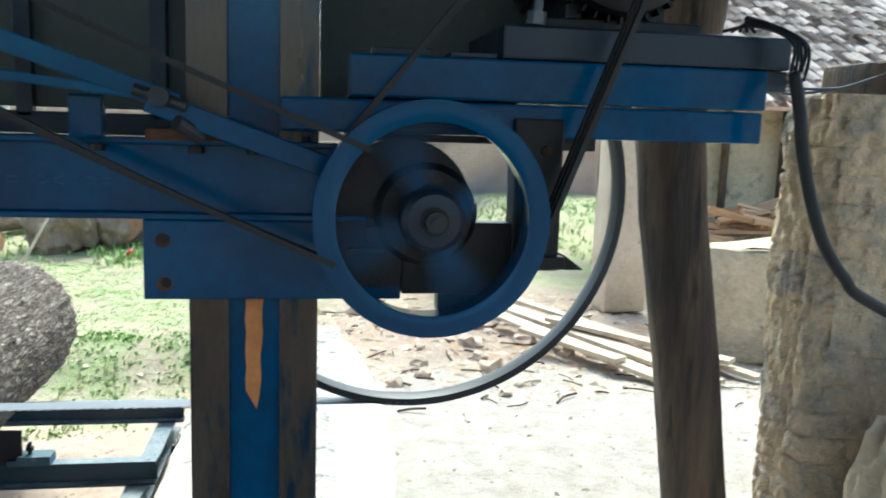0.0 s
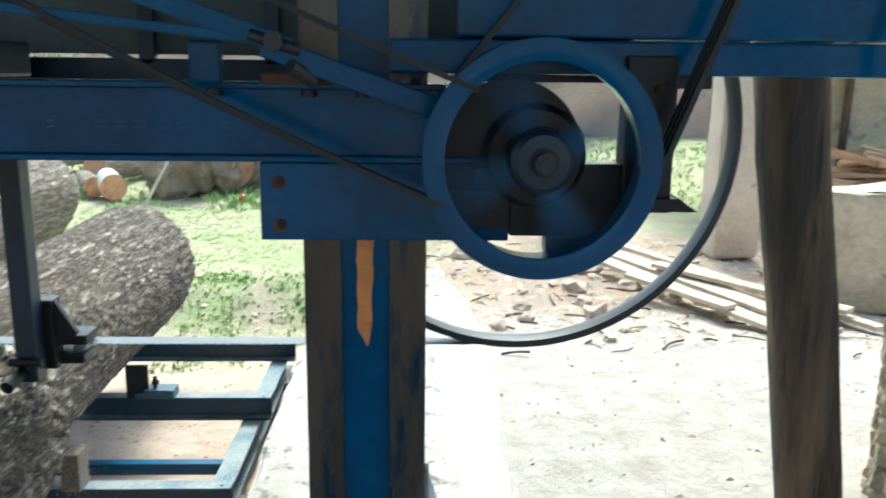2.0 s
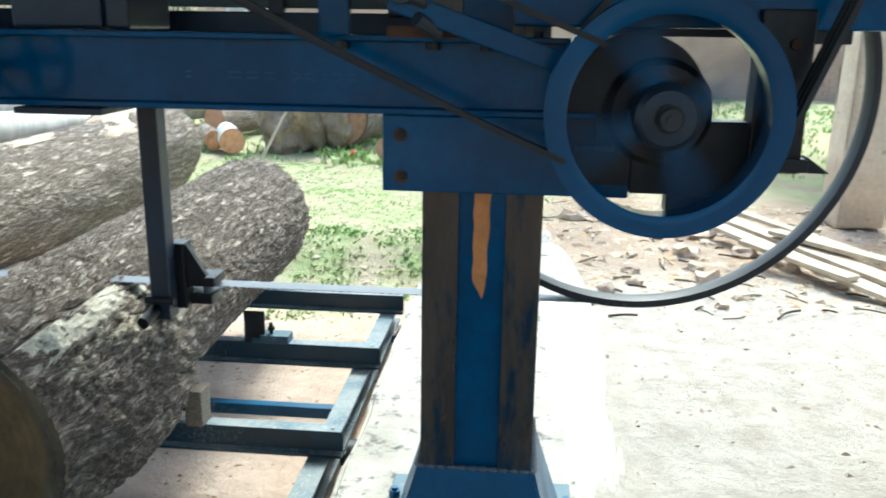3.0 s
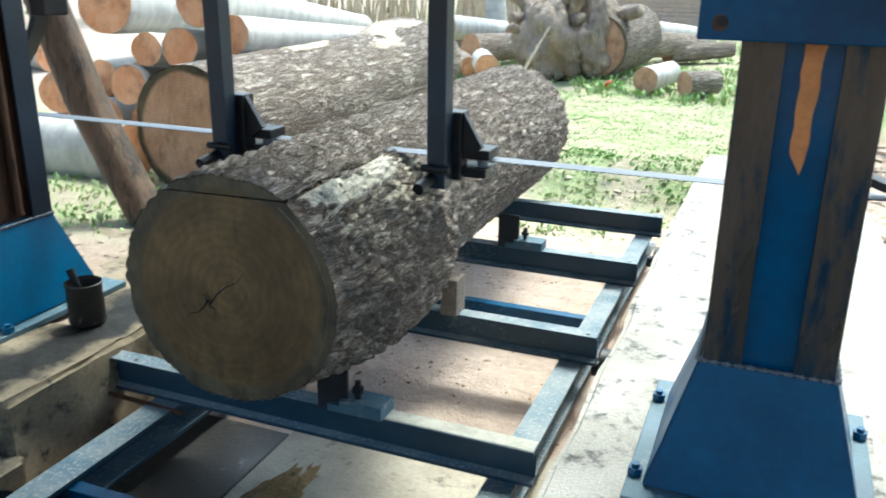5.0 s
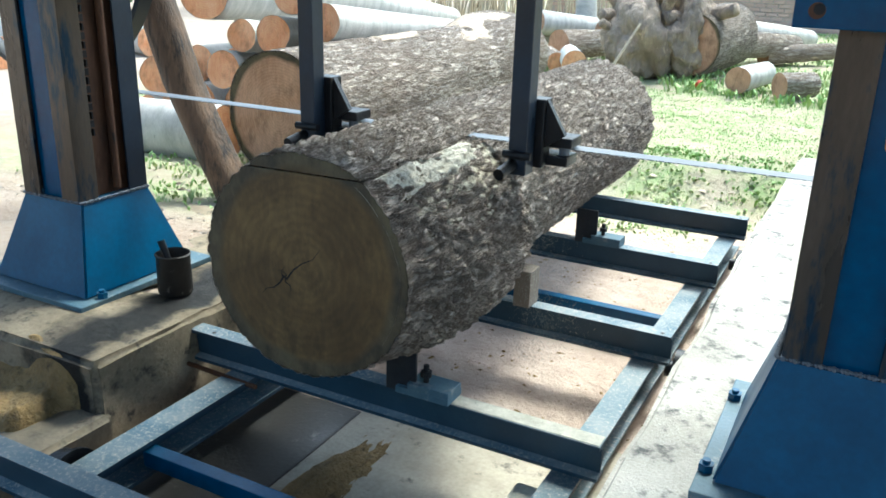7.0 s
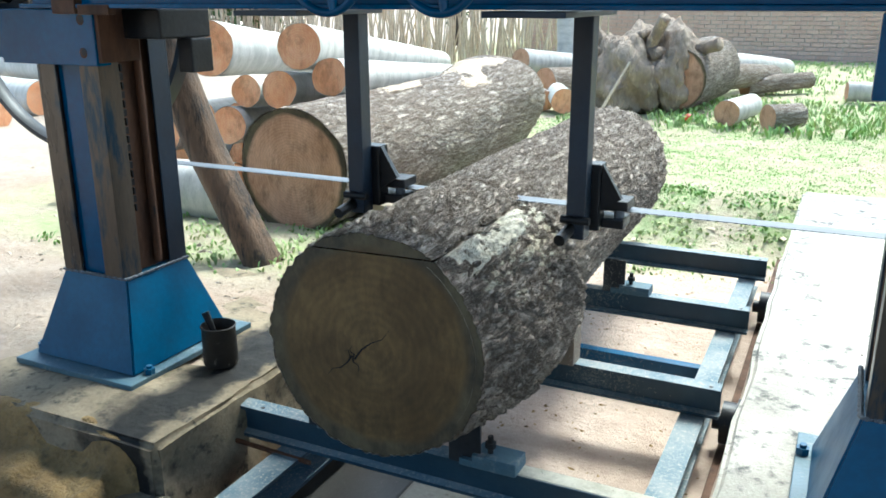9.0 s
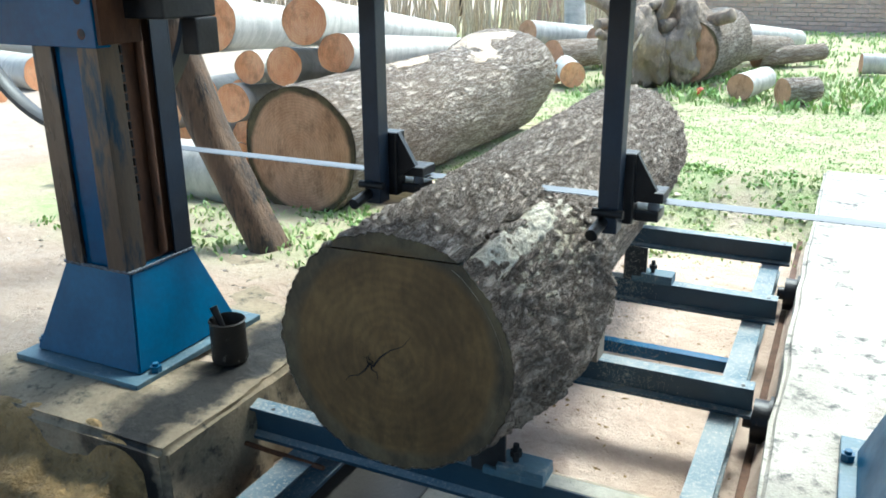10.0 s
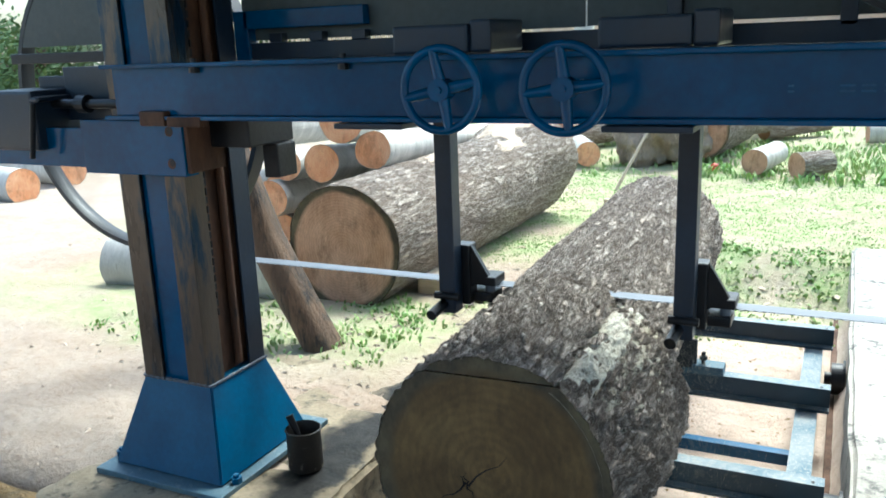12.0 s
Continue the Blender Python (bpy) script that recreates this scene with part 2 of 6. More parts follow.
TORN = surface("torn_pale_wood", (0.54, 0.44, 0.34), (0.38, 0.30, 0.225), (0.2, 0.15, 0.11), scale=4, fine=24, rough=(0.85, 1.0), bump=1.0, dist=0.03, stretch=(1, 1, 0.4))
STUMP_WOOD = surface("weathered_root_wood", (0.34, 0.265, 0.20), (0.22, 0.17, 0.13), (0.46, 0.36, 0.27), scale=3.2, fine=22, rough=(0.85, 1.0), bump=1.0, dist=0.05, stretch=(1, 1, 0.5), wlo=0.55, whi=0.62)
RED = surface("red_plastic", (0.55, 0.06, 0.02), (0.4, 0.05, 0.02), scale=9, rough=(0.4, 0.5))
CLOTH = surface("blue_washing", (0.3, 0.42, 0.55), (0.2, 0.3, 0.42), scale=9, rough=(0.9, 1.0))
LEAF = surface("weed_leaf", (0.21, 0.36, 0.09), (0.34, 0.42, 0.17), (0.52, 0.47, 0.26), scale=2.2, fine=30, rough=(0.5, 0.7), bump=0.1)
TREE_LEAF = surface("tree_leaf", (0.05, 0.1, 0.025), (0.08, 0.13, 0.035), scale=1.0, fine=20, rough=(0.5, 0.7), bump=0.1)


def bark(name, dark, mid, pale, crack=26.0, along=0.24, depth=0.04):
    """Flaky plated bark on a log whose own z is its length: ragged plates parted by cracks with their shade in the
    colour, each split into finer flakes.
    """
    m, nt, b = blank(name)

    def plates(scale, seed, warp_by):
        warp = tex(nt, "noise", scale * 0.9, 5, (1, 1, along), 0.75, seed=seed)
        v = tex(nt, "voronoi", scale, stretch=(1, 1, along), seed=seed)
        v.feature = "DISTANCE_TO_EDGE"
        sm = nt.nodes.new("ShaderNodeVectorMath")
        sm.operation, sm.inputs["Scale"].default_value = "SCALE", warp_by
        nt.links.new(warp.outputs["Color"], sm.inputs[0])
        ad = nt.nodes.new("ShaderNodeVectorMath")
        nt.links.new(v.inputs["Vector"].links[0].from_socket, ad.inputs[0])
        nt.links.new(sm.outputs[0], ad.inputs[1])
        nt.links.new(ad.outputs[0], v.inputs["Vector"])
        return v.outputs["Distance"]

    def fissures(scale, seed, wide):
        """Ragged cracks along the log, on the level lines of a stretched noise."""
        n = tex(nt, "noise", scale, 6, (1, 1, 0.16), 0.62, seed=seed)
        n.inputs["Distortion"].default_value = 0.6
        sub, ab = nt.nodes.new("ShaderNodeMath"), nt.nodes.new("ShaderNodeMath")
        sub.operation, sub.inputs[1].default_value, ab.operation = "SUBTRACT", 0.5, "ABSOLUTE"
        nt.links.new(n.outputs[0], sub.inputs[0])
        nt.links.new(sub.outputs[0], ab.inputs[0])
        return ramp(nt, ab.outputs[0], [(0.0, (0, 0, 0)), (wide * 0.4, (0.4, 0.4, 0.4)), (wide, (1, 1, 1))])

    big, small = plates(crack, 1.0, 0.10), fissures(crack * 1.7, 4.0, 0.05)
    long_crack = fissures(crack * 0.8, 11.0, 0.06)
    groove = ramp(nt, big, [(0.0, (0, 0, 0)), (0.03, (0.5, 0.5, 0.5)), (0.12, (1, 1, 1))])
    groove = mix(nt, 1.0, groove, long_crack, "MULTIPLY")
    flake = mix(nt, 0.55, (1, 1, 1), small)
    broad, fine = tex(nt, "noise", 2.6, 5, (1, 1, 0.5), seed=5), tex(nt, "noise", 95, 5, (1, 1, 0.45), 0.75, seed=2)
    tone = mix(nt, ramp(nt, broad.outputs[0], [(0.32, (0, 0, 0)), (0.66, (1, 1, 1))]), mid, pale)
    c = mix(nt, flake, mix(nt, 0.55, dark, mid), tone)
    # shade inside the grooves, mixed into the colour
    c = mix(nt, groove, dark, c)
    c = mix(nt, 0.3, c, ramp(nt, fine.outputs[0], [(0.3, (0.24, 0.24, 0.24)), (0.7, (0.76, 0.76, 0.76))]), "OVERLAY")
    nt.links.new(c, b.inputs["Base Color"])
    b.inputs["Roughness"].default_value = 0.9
    h = mix(nt, 0.2, mix(nt, 0.35, groove, small), fine.outputs[0])
    relief(nt, b, h, 1.0, depth)
    return m


BARK = bark("grey_plated_bark", (0.17, 0.13, 0.10), (0.40, 0.325, 0.26), (0.51, 0.44, 0.375))
BARK_WARM = bark("brown_plated_bark", (0.27, 0.205, 0.155), (0.50, 0.41, 0.33), (0.66, 0.58, 0.50), 24)
BARK_SMOOTH = surface("smooth_grey_bark", (0.50, 0.48, 0.44), (0.37, 0.355, 0.32), (0.21, 0.22, 0.17), scale=3.5, fine=40, rough=(0.8, 0.95), bump=0.5, stretch=(1, 1, 3))


def endgrain(name, heart, sap, rim, ring=26.0, wet=0.8, rot=0.0):
    """Sawn end of a log: its own z is the log's axis."""
    m, nt, b = blank(name)
    w = tex(nt, "wave", ring, 3, vary=0.0)
    w.wave_type, w.rings_direction = "RINGS", "Z"
    w.inputs["Distortion"].default_value, w.inputs["Detail Scale"].default_value = 5.0, 2.0
    tc = nt.nodes.new("ShaderNodeTexCoord")
    ln = nt.nodes.new("ShaderNodeVectorMath")
    ln.operation = "LENGTH"
    fl = nt.nodes.new("ShaderNodeVectorMath")
    fl.operation = "MULTIPLY"
    fl.inputs[1].default_value = (1, 1, 0)
    nt.links.new(tc.outputs["Object"], fl.inputs[0])
    nt.links.new(fl.outputs[0], ln.inputs[0])
    n, f = tex(nt, "noise", 5, 6, seed=4), tex(nt, "noise", 55, 5, (1, 0.25, 1), 0.7)
    c = mix(nt, ramp(nt, n.outputs[0], [(0.35, (0, 0, 0)), (0.65, (1, 1, 1))]), heart, sap)
    c = mix(nt, 0.22, c, ramp(nt, w.outputs[0], [(0.1, (0.3, 0.3, 0.3)), (0.9, (0.62, 0.62, 0.62))]), "OVERLAY")
    spots = tex(nt, "noise", 9, 8, (1, 0.6, 1), 0.7, seed=8)
    c = mix(nt, ramp(nt, spots.outputs[0], [(0.50, (0, 0, 0)), (0.68, (0.7, 0.7, 0.7))]), c, tuple(0.4 * v for v in heart))
    c = mix(nt, 0.4, c, ramp(nt, f.outputs[0], [(0.3, (0.3, 0.3, 0.3)), (0.7, (0.7, 0.7, 0.7))]), "OVERLAY")
    wob = nt.nodes.new("ShaderNodeMath")
    wob.operation = "MULTIPLY_ADD"
    nt.links.new(n.outputs[0], wob.inputs[0])
    wob.inputs[1].default_value = 0.06
    nt.links.new(ln.outputs["Value"], wob.inputs[2])
    c = mix(nt, ramp(nt, wob.outputs[0], [(rim - 0.012, (0, 0, 0)), (rim + 0.012, (1, 1, 1))]), c, mix(nt, ramp(nt, spots.outputs[0], [(0.4, (0, 0, 0)), (0.6, (1, 1, 1))]), (0.045, 0.034, 0.02), (0.12, 0.095, 0.05)))
    nt.links.new(c, b.inputs["Base Color"])
    b.inputs["Roughness"].default_value = wet
    relief(nt, b, f.outputs[0], 0.5, 0.004)
    return m


END_WET = endgrain("wet_brown_end_grain", (0.085, 0.05, 0.016), (0.18, 0.113, 0.04), 0.294, 13, 0.62)
END_TAN = endgrain("tan_end_grain", (0.40, 0.215, 0.125), (0.52, 0.31, 0.20), 0.375, 18, 0.9)
END_ORANGE = endgrain("fresh_orange_end_grain", (0.72, 0.32, 0.14), (0.80, 0.45, 0.25), 9.0, 20, 0.9)


# ---- mesh helpers ----
def part(name, bm, material, parent=None, label="", smooth=None):
    me = bpy.data.meshes.new(name)
    bm.normal_update()
    bm.to_mesh(me)
    bm.free()
    me.materials.append(material)
    if smooth is not None:
        me.shade_smooth()
        if smooth < 180:
            me.set_sharp_from_angle(angle=radians(smooth))
    ob = new(name, me)
    if parent:
        ob.parent = parent
    if label:
        ob["label"] = label
    return ob


def thing(name, at, label, category, group="", kind=""):
    ob = new(name)
    ob.empty_display_size = 0.1
    ob.matrix_basis = at if isinstance(at, Matrix) else Matrix.Translation(at)
    return tagged(ob, label, category, group, kind)


def box(bm, lo, hi, bevel=0.0, m=None):
    lo, hi = Vector(lo), Vector(hi)
    mat = Matrix.Translation((lo + hi) / 2) @ Matrix.Diagonal((*(hi - lo), 1))
    g = bmesh.ops.create_cube(bm, size=1, matrix=(m @ mat) if m else mat)
    if bevel:
        es = list({e for v in g["verts"] for e in v.link_edges})
        bmesh.ops.bevel(bm, geom=es, offset=bevel, segments=2, affect="EDGES", profile=0.6)
    return bm


def boxes(*items, bevel=0.004):
    bm = bmesh.new()
    for lo, hi in items:
        box(bm, lo, hi, bevel)
    return bm


def rod(bm, p0, p1, r0, r1=None, seg=16, cap=True):
    p0, p1 = Vector(p0), Vector(p1)
    r1 = r0 if r1 is None else r1
    m = Matrix.Translation((p0 + p1) / 2) @ (p1 - p0).to_track_quat("Z", "Y").to_matrix().to_4x4()
    bmesh.ops.create_cone(bm, cap_ends=cap, segments=seg, radius1=r0, radius2=r1, depth=(p1 - p0).length, matrix=m)
    return bm


def rods(*items, seg=16):
    bm = bmesh.new()
    for it in items:
        rod(bm, *it, seg=seg)
    return bm


def bar(bm, p0, p1, w, h, up=(0, 0, 1), bevel=0.003):
    """A square bar from p0 to p1: w across, h along up."""
    p0, p1 = Vector(p0), Vector(p1)
    d = (p1 - p0).normalized()
    side = d.cross(Vector(up)).normalized()
    top = side.cross(d)
    m = Matrix((side, d, top)).transposed().to_4x4()
    m.translation = (p0 + p1) / 2
    l = (p1 - p0).length / 2
    return box(bm, (-w / 2, -l, -h / 2), (w / 2, l, h / 2), bevel, m)


def prism(profile, p0, p1, up=(0, 0, 1)):
    """A solid bar of constant section from p0 to p1: profile in (across, up) metres."""
    p0, p1 = Vector(p0), Vector(p1)
    d = (p1 - p0).normalized()
    side = d.cross(Vector(up)).normalized()
    top = side.cross(d)
    bm = bmesh.new()
    a = [bm.verts.new(p0 + side * x + top * z) for x, z in profile]
    b = [bm.verts.new(p1 + side * x + top * z) for x, z in profile]
    n = len(profile)
    for k in range(n):
        bm.faces.new((a[k], a[(k + 1) % n], b[(k + 1) % n], b[k]))
    bm.faces.new(a[::-1])
    bm.faces.new(b)
    bmesh.ops.recalc_face_normals(bm, faces=bm.faces)
    return bm


def lathe(profile, seg=64, closed=True):
    """A ring swept round the y axis from (radius, y) pairs."""
    bm = bmesh.new()
    rows = [[bm.verts.new((r * math.cos(a), y, r * math.sin(a))) for r, y in profile] for a in [2 * math.pi * k / seg for k in range(seg)]]
    n = len(profile)
    for k in range(seg):
        a, b = rows[k], rows[(k + 1) % seg]
        for i in range(n if closed else n - 1):
            bm.faces.new((a[i], a[(i + 1) % n], b[(i + 1) % n], b[i]))
    bmesh.ops.recalc_face_normals(bm, faces=bm.faces)
    return bm


def tube(points, r, seg=8):
    """A smooth round hose through points, as a mesh."""
    pts = [Vector(p) for p in points]
    path = []
    for i in range(len(pts) - 1):
        a, b, c, d = pts[max(i - 1, 0)], pts[i], pts[i + 1], pts[min(i + 2, len(pts) - 1)]
        for k in range(8):
            t = k / 8
            path.append(0.5 * ((2 * b) + (c - a) * t + (2 * a - 5 * b + 4 * c - d) * t * t + (3 * b - a - 3 * c + d) * t ** 3))
    path.append(pts[-1])
    bm = bmesh.new()
    prev = None
    for i, p in enumerate(path):
        d = (path[min(i + 1, len(path) - 1)] - path[max(i - 1, 0)]).normalized()
        u = d.orthogonal().normalized() if prev is None else (prev - d * prev.dot(d)).normalized()
        prev = u
        v = d.cross(u)
        ring = [bm.verts.new(p + r * (math.cos(2 * math.pi * k / seg) * u + math.sin(2 * math.pi * k / seg) * v)) for k in range(seg)]
        if i:
            for k in range(seg):
                bm.faces.new((last[k], last[(k + 1) % seg], ring[(k + 1) % seg], ring[k]))
        last = ring
    bmesh.ops.holes_fill(bm, edges=bm.edges)
    return bm


def rough_up(bm, amount, freq, seed=0.0, fine=0.0):
    bm.normal_update()
    for v in bm.verts:
        p = v.co * freq + Vector((seed, seed * 2, seed * 3))
        v.co += v.normal * (amount * noise.noise(p) + fine * noise.noise(p * 5))
    return bm


def lump(size, seed, subdiv=3, amount=0.18, freq=1.6):
    bm = bmesh.new()
    bmesh.ops.create_icosphere(bm, subdivisions=subdiv, radius=1.0)
    for v in bm.verts:
        k = 1 + amount * noise.noise(v.co * freq + Vector((seed, seed, 0))) + amount * 0.5 * noise.noise(v.co * freq * 3 + Vector((0, seed, seed)))
        v.co = Vector((v.co.x * size[0], v.co.y * size[1], v.co.z * size[2])) * k
    return bm


# ---- ground: one sheet, with the sunk bed of the log carriage ----
def smooth(a, b, x):
    t = np.clip((x - a) / (b - a), 0, 1)
    return t * t * (3 - 2 * t)


def fbm(x, y, s, octaves=4):
    return sum(noise.noise(Vector((x, y, 0.0)) * s * 2 ** k) / 2 ** k for k in range(octaves))


def lines(lo, hi, step, far):
    inner = list(np.arange(lo, hi, step))
    out, d = [], step
    while d < far:
        d *= 1.35
        out.append(d)
    acc_hi, acc_lo, a = [], [], hi
    for d in out:
        a += d
        acc_hi.append(a)
    a = lo
    for d in out:
        a -= d
        acc_lo.append(a)
    return np.array(acc_lo[::-1] + inner + acc_hi)


def pit(x, y):
    return smooth(-2.46, -2.40, x) * (1 - smooth(-0.80, -0.72, x)) * (1 - smooth(5.3, 6.0, y)) * smooth(-3.2, -3.0, y)


def ground_height(x, y):
    n = fbm(x, y, 0.6)
    base = -0.05 + 0.035 * float(smooth(-0.8, -0.6, x) * (1 - smooth(1.5, 3.0, x)) * (1 - smooth(4.5, 6.0, y))) + 0.04 * float((1 - smooth(-2.6, -2.3, x)) * (1 - smooth(3.2, 4.0, y))) + 0.012 * fbm(x, y, 2.4, 3) + 0.03 * n * float(smooth(2.5, 4.5, abs(x + 0.2) + y * 0.6)) - 0.05 * float(smooth(3.4, 5.0, y)) + 0.008 * fbm(x + 9, y, 6.0, 2)
    base -= (0.23 + 0.03 * n) * float((1 - smooth(1.60, 1.76, y)) * smooth(-0.6, -0.1, y) * smooth(-4.7, -4.1, x) * (1 - smooth(-2.3, -2.2, x)))
    return base + float(pit(x, y)) * (-0.33 - base + 0.012 * fbm(x, y, 5.0, 2))


def build_ground():
    xs, ys = lines(-6.0, 4.2, 0.075, 260), lines(0.6, 11.0, 0.085, 260)
    verts = [(x, y, ground_height(x, y)) for y in ys for x in xs]
    nx, ny = len(xs), len(ys)
    faces = [(j * nx + i, j * nx + i + 1, (j + 1) * nx + i + 1, (j + 1) * nx + i) for j in range(ny - 1) for i in range(nx - 1)]
    me = bpy.data.meshes.new("ground")
    me.from_pydata(verts, [], faces)
    zone = me.color_attributes.new("zone", "FLOAT_COLOR", "POINT")
    vals = np.zeros((len(verts), 4), dtype=np.float32)
    for k, (x, y, z) in enumerate(verts):
        vals[k] = (*soil(x, y), 1.0)
    zone.data.foreach_set("color", vals.ravel())
    me.shade_smooth()
    m, nt, b = blank("yard_soil")
    at = nt.nodes.new("ShaderNodeAttribute")
    at.attribute_name = "zone"
    sep = nt.nodes.new("ShaderNodeSeparateColor")
    nt.links.new(at.outputs["Color"], sep.inputs[0])
    n1, n2, n3 = tex(nt, "noise", 2.2, 8), tex(nt, "noise", 26, 8, rough=0.75), tex(nt, "noise", 7, 8, rough=0.7, seed=6)
    earth = mix(nt, ramp(nt, n1.outputs[0], [(0.35, (0, 0, 0)), (0.65, (1, 1, 1))]), (0.33, 0.245, 0.18), (0.41, 0.325, 0.25))
    earth = mix(nt, ramp(nt, n2.outputs[0], [(0.52, (0, 0, 0)), (0.72, (1, 1, 1))]), earth, (0.25, 0.165, 0.11))
    sand = mix(nt, ramp(nt, n3.outputs[0], [(0.4, (0, 0, 0)), (0.7, (1, 1, 1))]), (0.44, 0.405, 0.355), (0.32, 0.28, 0.232))
    sand = mix(nt, ramp(nt, n2.outputs[0], [(0.6, (0, 0, 0)), (0.72, (1, 1, 1))]), sand, (0.36, 0.30, 0.24))
    grass = mix(nt, ramp(nt, n3.outputs[0], [(0.35, (0, 0, 0)), (0.66, (1, 1, 1))]), (0.245, 0.345, 0.125), (0.44, 0.41, 0.25))
    c = mix(nt, sep.outputs[1], earth, sand)
    c = mix(nt, sep.outputs[2], c, mix(nt, ramp(nt, n3.outputs[0], [(0.4, (0, 0, 0)), (0.65, (1, 1, 1))]), (0.58, 0.455, 0.365), (0.45, 0.335, 0.26)))
    c = mix(nt, sep.outputs[0], c, grass)
    nt.links.new(c, b.inputs["Base Color"])
    b.inputs["Roughness"].default_value = 0.97
    relief(nt, b, mix(nt, 0.7, n2.outputs[0], n3.outputs[0]), 0.9, 0.045)
    me.materials.append(m)
    return tagged(new("ground", me), "pale sandy yard soil with patches of grass", "ground", kind="structure")


def soil(x, y):
    """How far the soil is grassy, and how far it is pale sand."""
    n = fbm(x + 3, y - 7, 0.9)
    n2 = fbm(x - 5, y + 4, 2.2)
    left = smooth(4.6, 5.4, y + 0.5 * n) * (1 - smooth(-0.6, 0.2, x + 0.4 * n - 0.06 * (y - 5)))
    far = smooth(7.2, 8.4, y + 0.6 * n) * (1 - smooth(7.0, 9.0, x))
    strip = smooth(-4.9, -4.3, x + 0.5 * n) * (1 - smooth(-2.7, -2.5, x)) * smooth(2.7, 3.1, y) * (1 - smooth(4.2, 4.6, y))
    verge = smooth(-6.3, -5.4, x + 0.5 * n) * (1 - smooth(-4.3, -3.9, x)) * smooth(2.8, 3.3, y) * (1 - smooth(3.9, 4.6, y)) * 0.8
    road = 1 - smooth(-7.5, -5.8, x + 0.3 * n + 0.2 * (y - 5))
    grass = np.clip(max(left, far, strip * 0.8, verge) * (0.66 + 0.75 * n2), 0, 1) * (1 - road)
    pale = max(float(smooth(-0.9, -0.6, x) * (1 - smooth(4.6, 5.6, y + 0.4 * n)) * (1 - smooth(4, 6, x))), float(road) * 0.3, float(pit(x, y)) * (0.6 + 0.5 * n),
               float(1 - smooth(-3.2, -2.8, x)) * 0.15 * (1 - float(smooth(3, 4, y))))
    return float(grass), float(np.clip(pale, 0, 1)), float(pit(x, y)) * 0.85


build_ground()


def blades(name, count, area, height, width, seed, material, label, lean=0.5, test=None):
    """A field of small pointed leaves, each three triangles."""
    rng = random.Random(seed)
    vs, fs = [], []
    made = 0
    while made < count:
        x, y = rng.uniform(area[0], area[1]), rng.uniform(area[2], area[3])
        if rng.random() > (test or (lambda a, b: soil(a, b)[0]))(x, y):
            made += 0.2
            continue
        z = ground_height(x, y) - 0.004
        for _ in range(rng.randint(2, 5)):
            px, py = x + rng.gauss(0, 0.025), y + rng.gauss(0, 0.025)
            h, w, a = height * rng.uniform(0.4, 1.2), width * rng.uniform(0.6, 1.2), rng.uniform(0, 6.283)
            dx, dy = math.cos(a), math.sin(a)
            l = lean * h * rng.uniform(0.3, 1.3)
            k = len(vs)
            vs += [(px - dy * w * 0.3, py + dx * w * 0.3, z), (px + dy * w * 0.3, py - dx * w * 0.3, z),
                   (px + dx * l * 0.4 - dy * w, py + dy * l * 0.4 + dx * w, z + h * 0.6), (px + dx * l * 0.4 + dy * w, py + dy * l * 0.4 - dx * w, z + h * 0.6),
                   (px + dx * l, py + dy * l, z + h * 0.92)]
            fs += [(k, k + 1, k + 3, k + 2), (k + 2, k + 3, k + 4)]
        made += 1
    me = bpy.data.meshes.new(name)
    me.from_pydata(vs, [], fs)
    me.materials.append(material)
    return tagged(new(name, me), label, "grass", kind="stuff")


# ---- concrete plinths on both sides of the bed ----
def plinth(name, lo, hi, material, label, seed, cuts=40, amount=0.02):
    bm = bmesh.new()
    box(bm, lo, hi)
    bmesh.ops.subdivide_edges(bm, edges=[e for e in bm.edges if abs((e.verts[0].co - e.verts[1].co).y) > 1], cuts=cuts)
    bmesh.ops.subdivide_edges(bm, edges=[e for e in bm.edges if abs((e.verts[0].co - e.verts[1].co).x) > 0.2], cuts=5)
    bmesh.ops.subdivide_edges(bm, edges=[e for e in bm.edges if abs((e.verts[0].co - e.verts[1].co).z) > 0.2], cuts=3)
    bmesh.ops.bevel(bm, geom=[e for e in bm.edges if len(e.link_faces) == 2 and e.calc_face_angle(0) > 1], offset=0.02, segments=3, affect="EDGES")
    rough_up(bm, amount, 3.0, seed, amount * 0.35)
    for v in bm.verts:
        if v.co.z > hi[2] - 0.01:
            v.co.z = hi[2] - 0.004 + 0.3 * (v.co.z - hi[2])
    return tagged(part(name, bm, material, smooth=40), label, "plinth", kind="structure")


plinth("plinth_1", (-0.775, -2.0, -0.42), (0.03, 6.0, -0.002), PALE_CONCRETE, "lime-splashed concrete plinth with dark stains beside the log bed", 2.0)
plinth("plinth_2", (-3.28, 1.56, -0.42), (-2.29, 3.0, -0.002), OILY_PLINTH, "oil-soaked broken concrete plinth under the saw post", 5.0, cuts=34, amount=0.06)
part("bed_floor", plinth("plinth_4", (-1.75, 0.3, -0.42), (-0.80, 2.4, -0.305), BED_CONCRETE, "stained concrete floor of the log bed", 11.0, cuts=14, amount=0.006).data and boxes(((-2.2, 0.2, -0.4), (-1.75, 2.2, -0.32)), bevel=0.01), OILY, bpy.data.objects["plinth_4"])


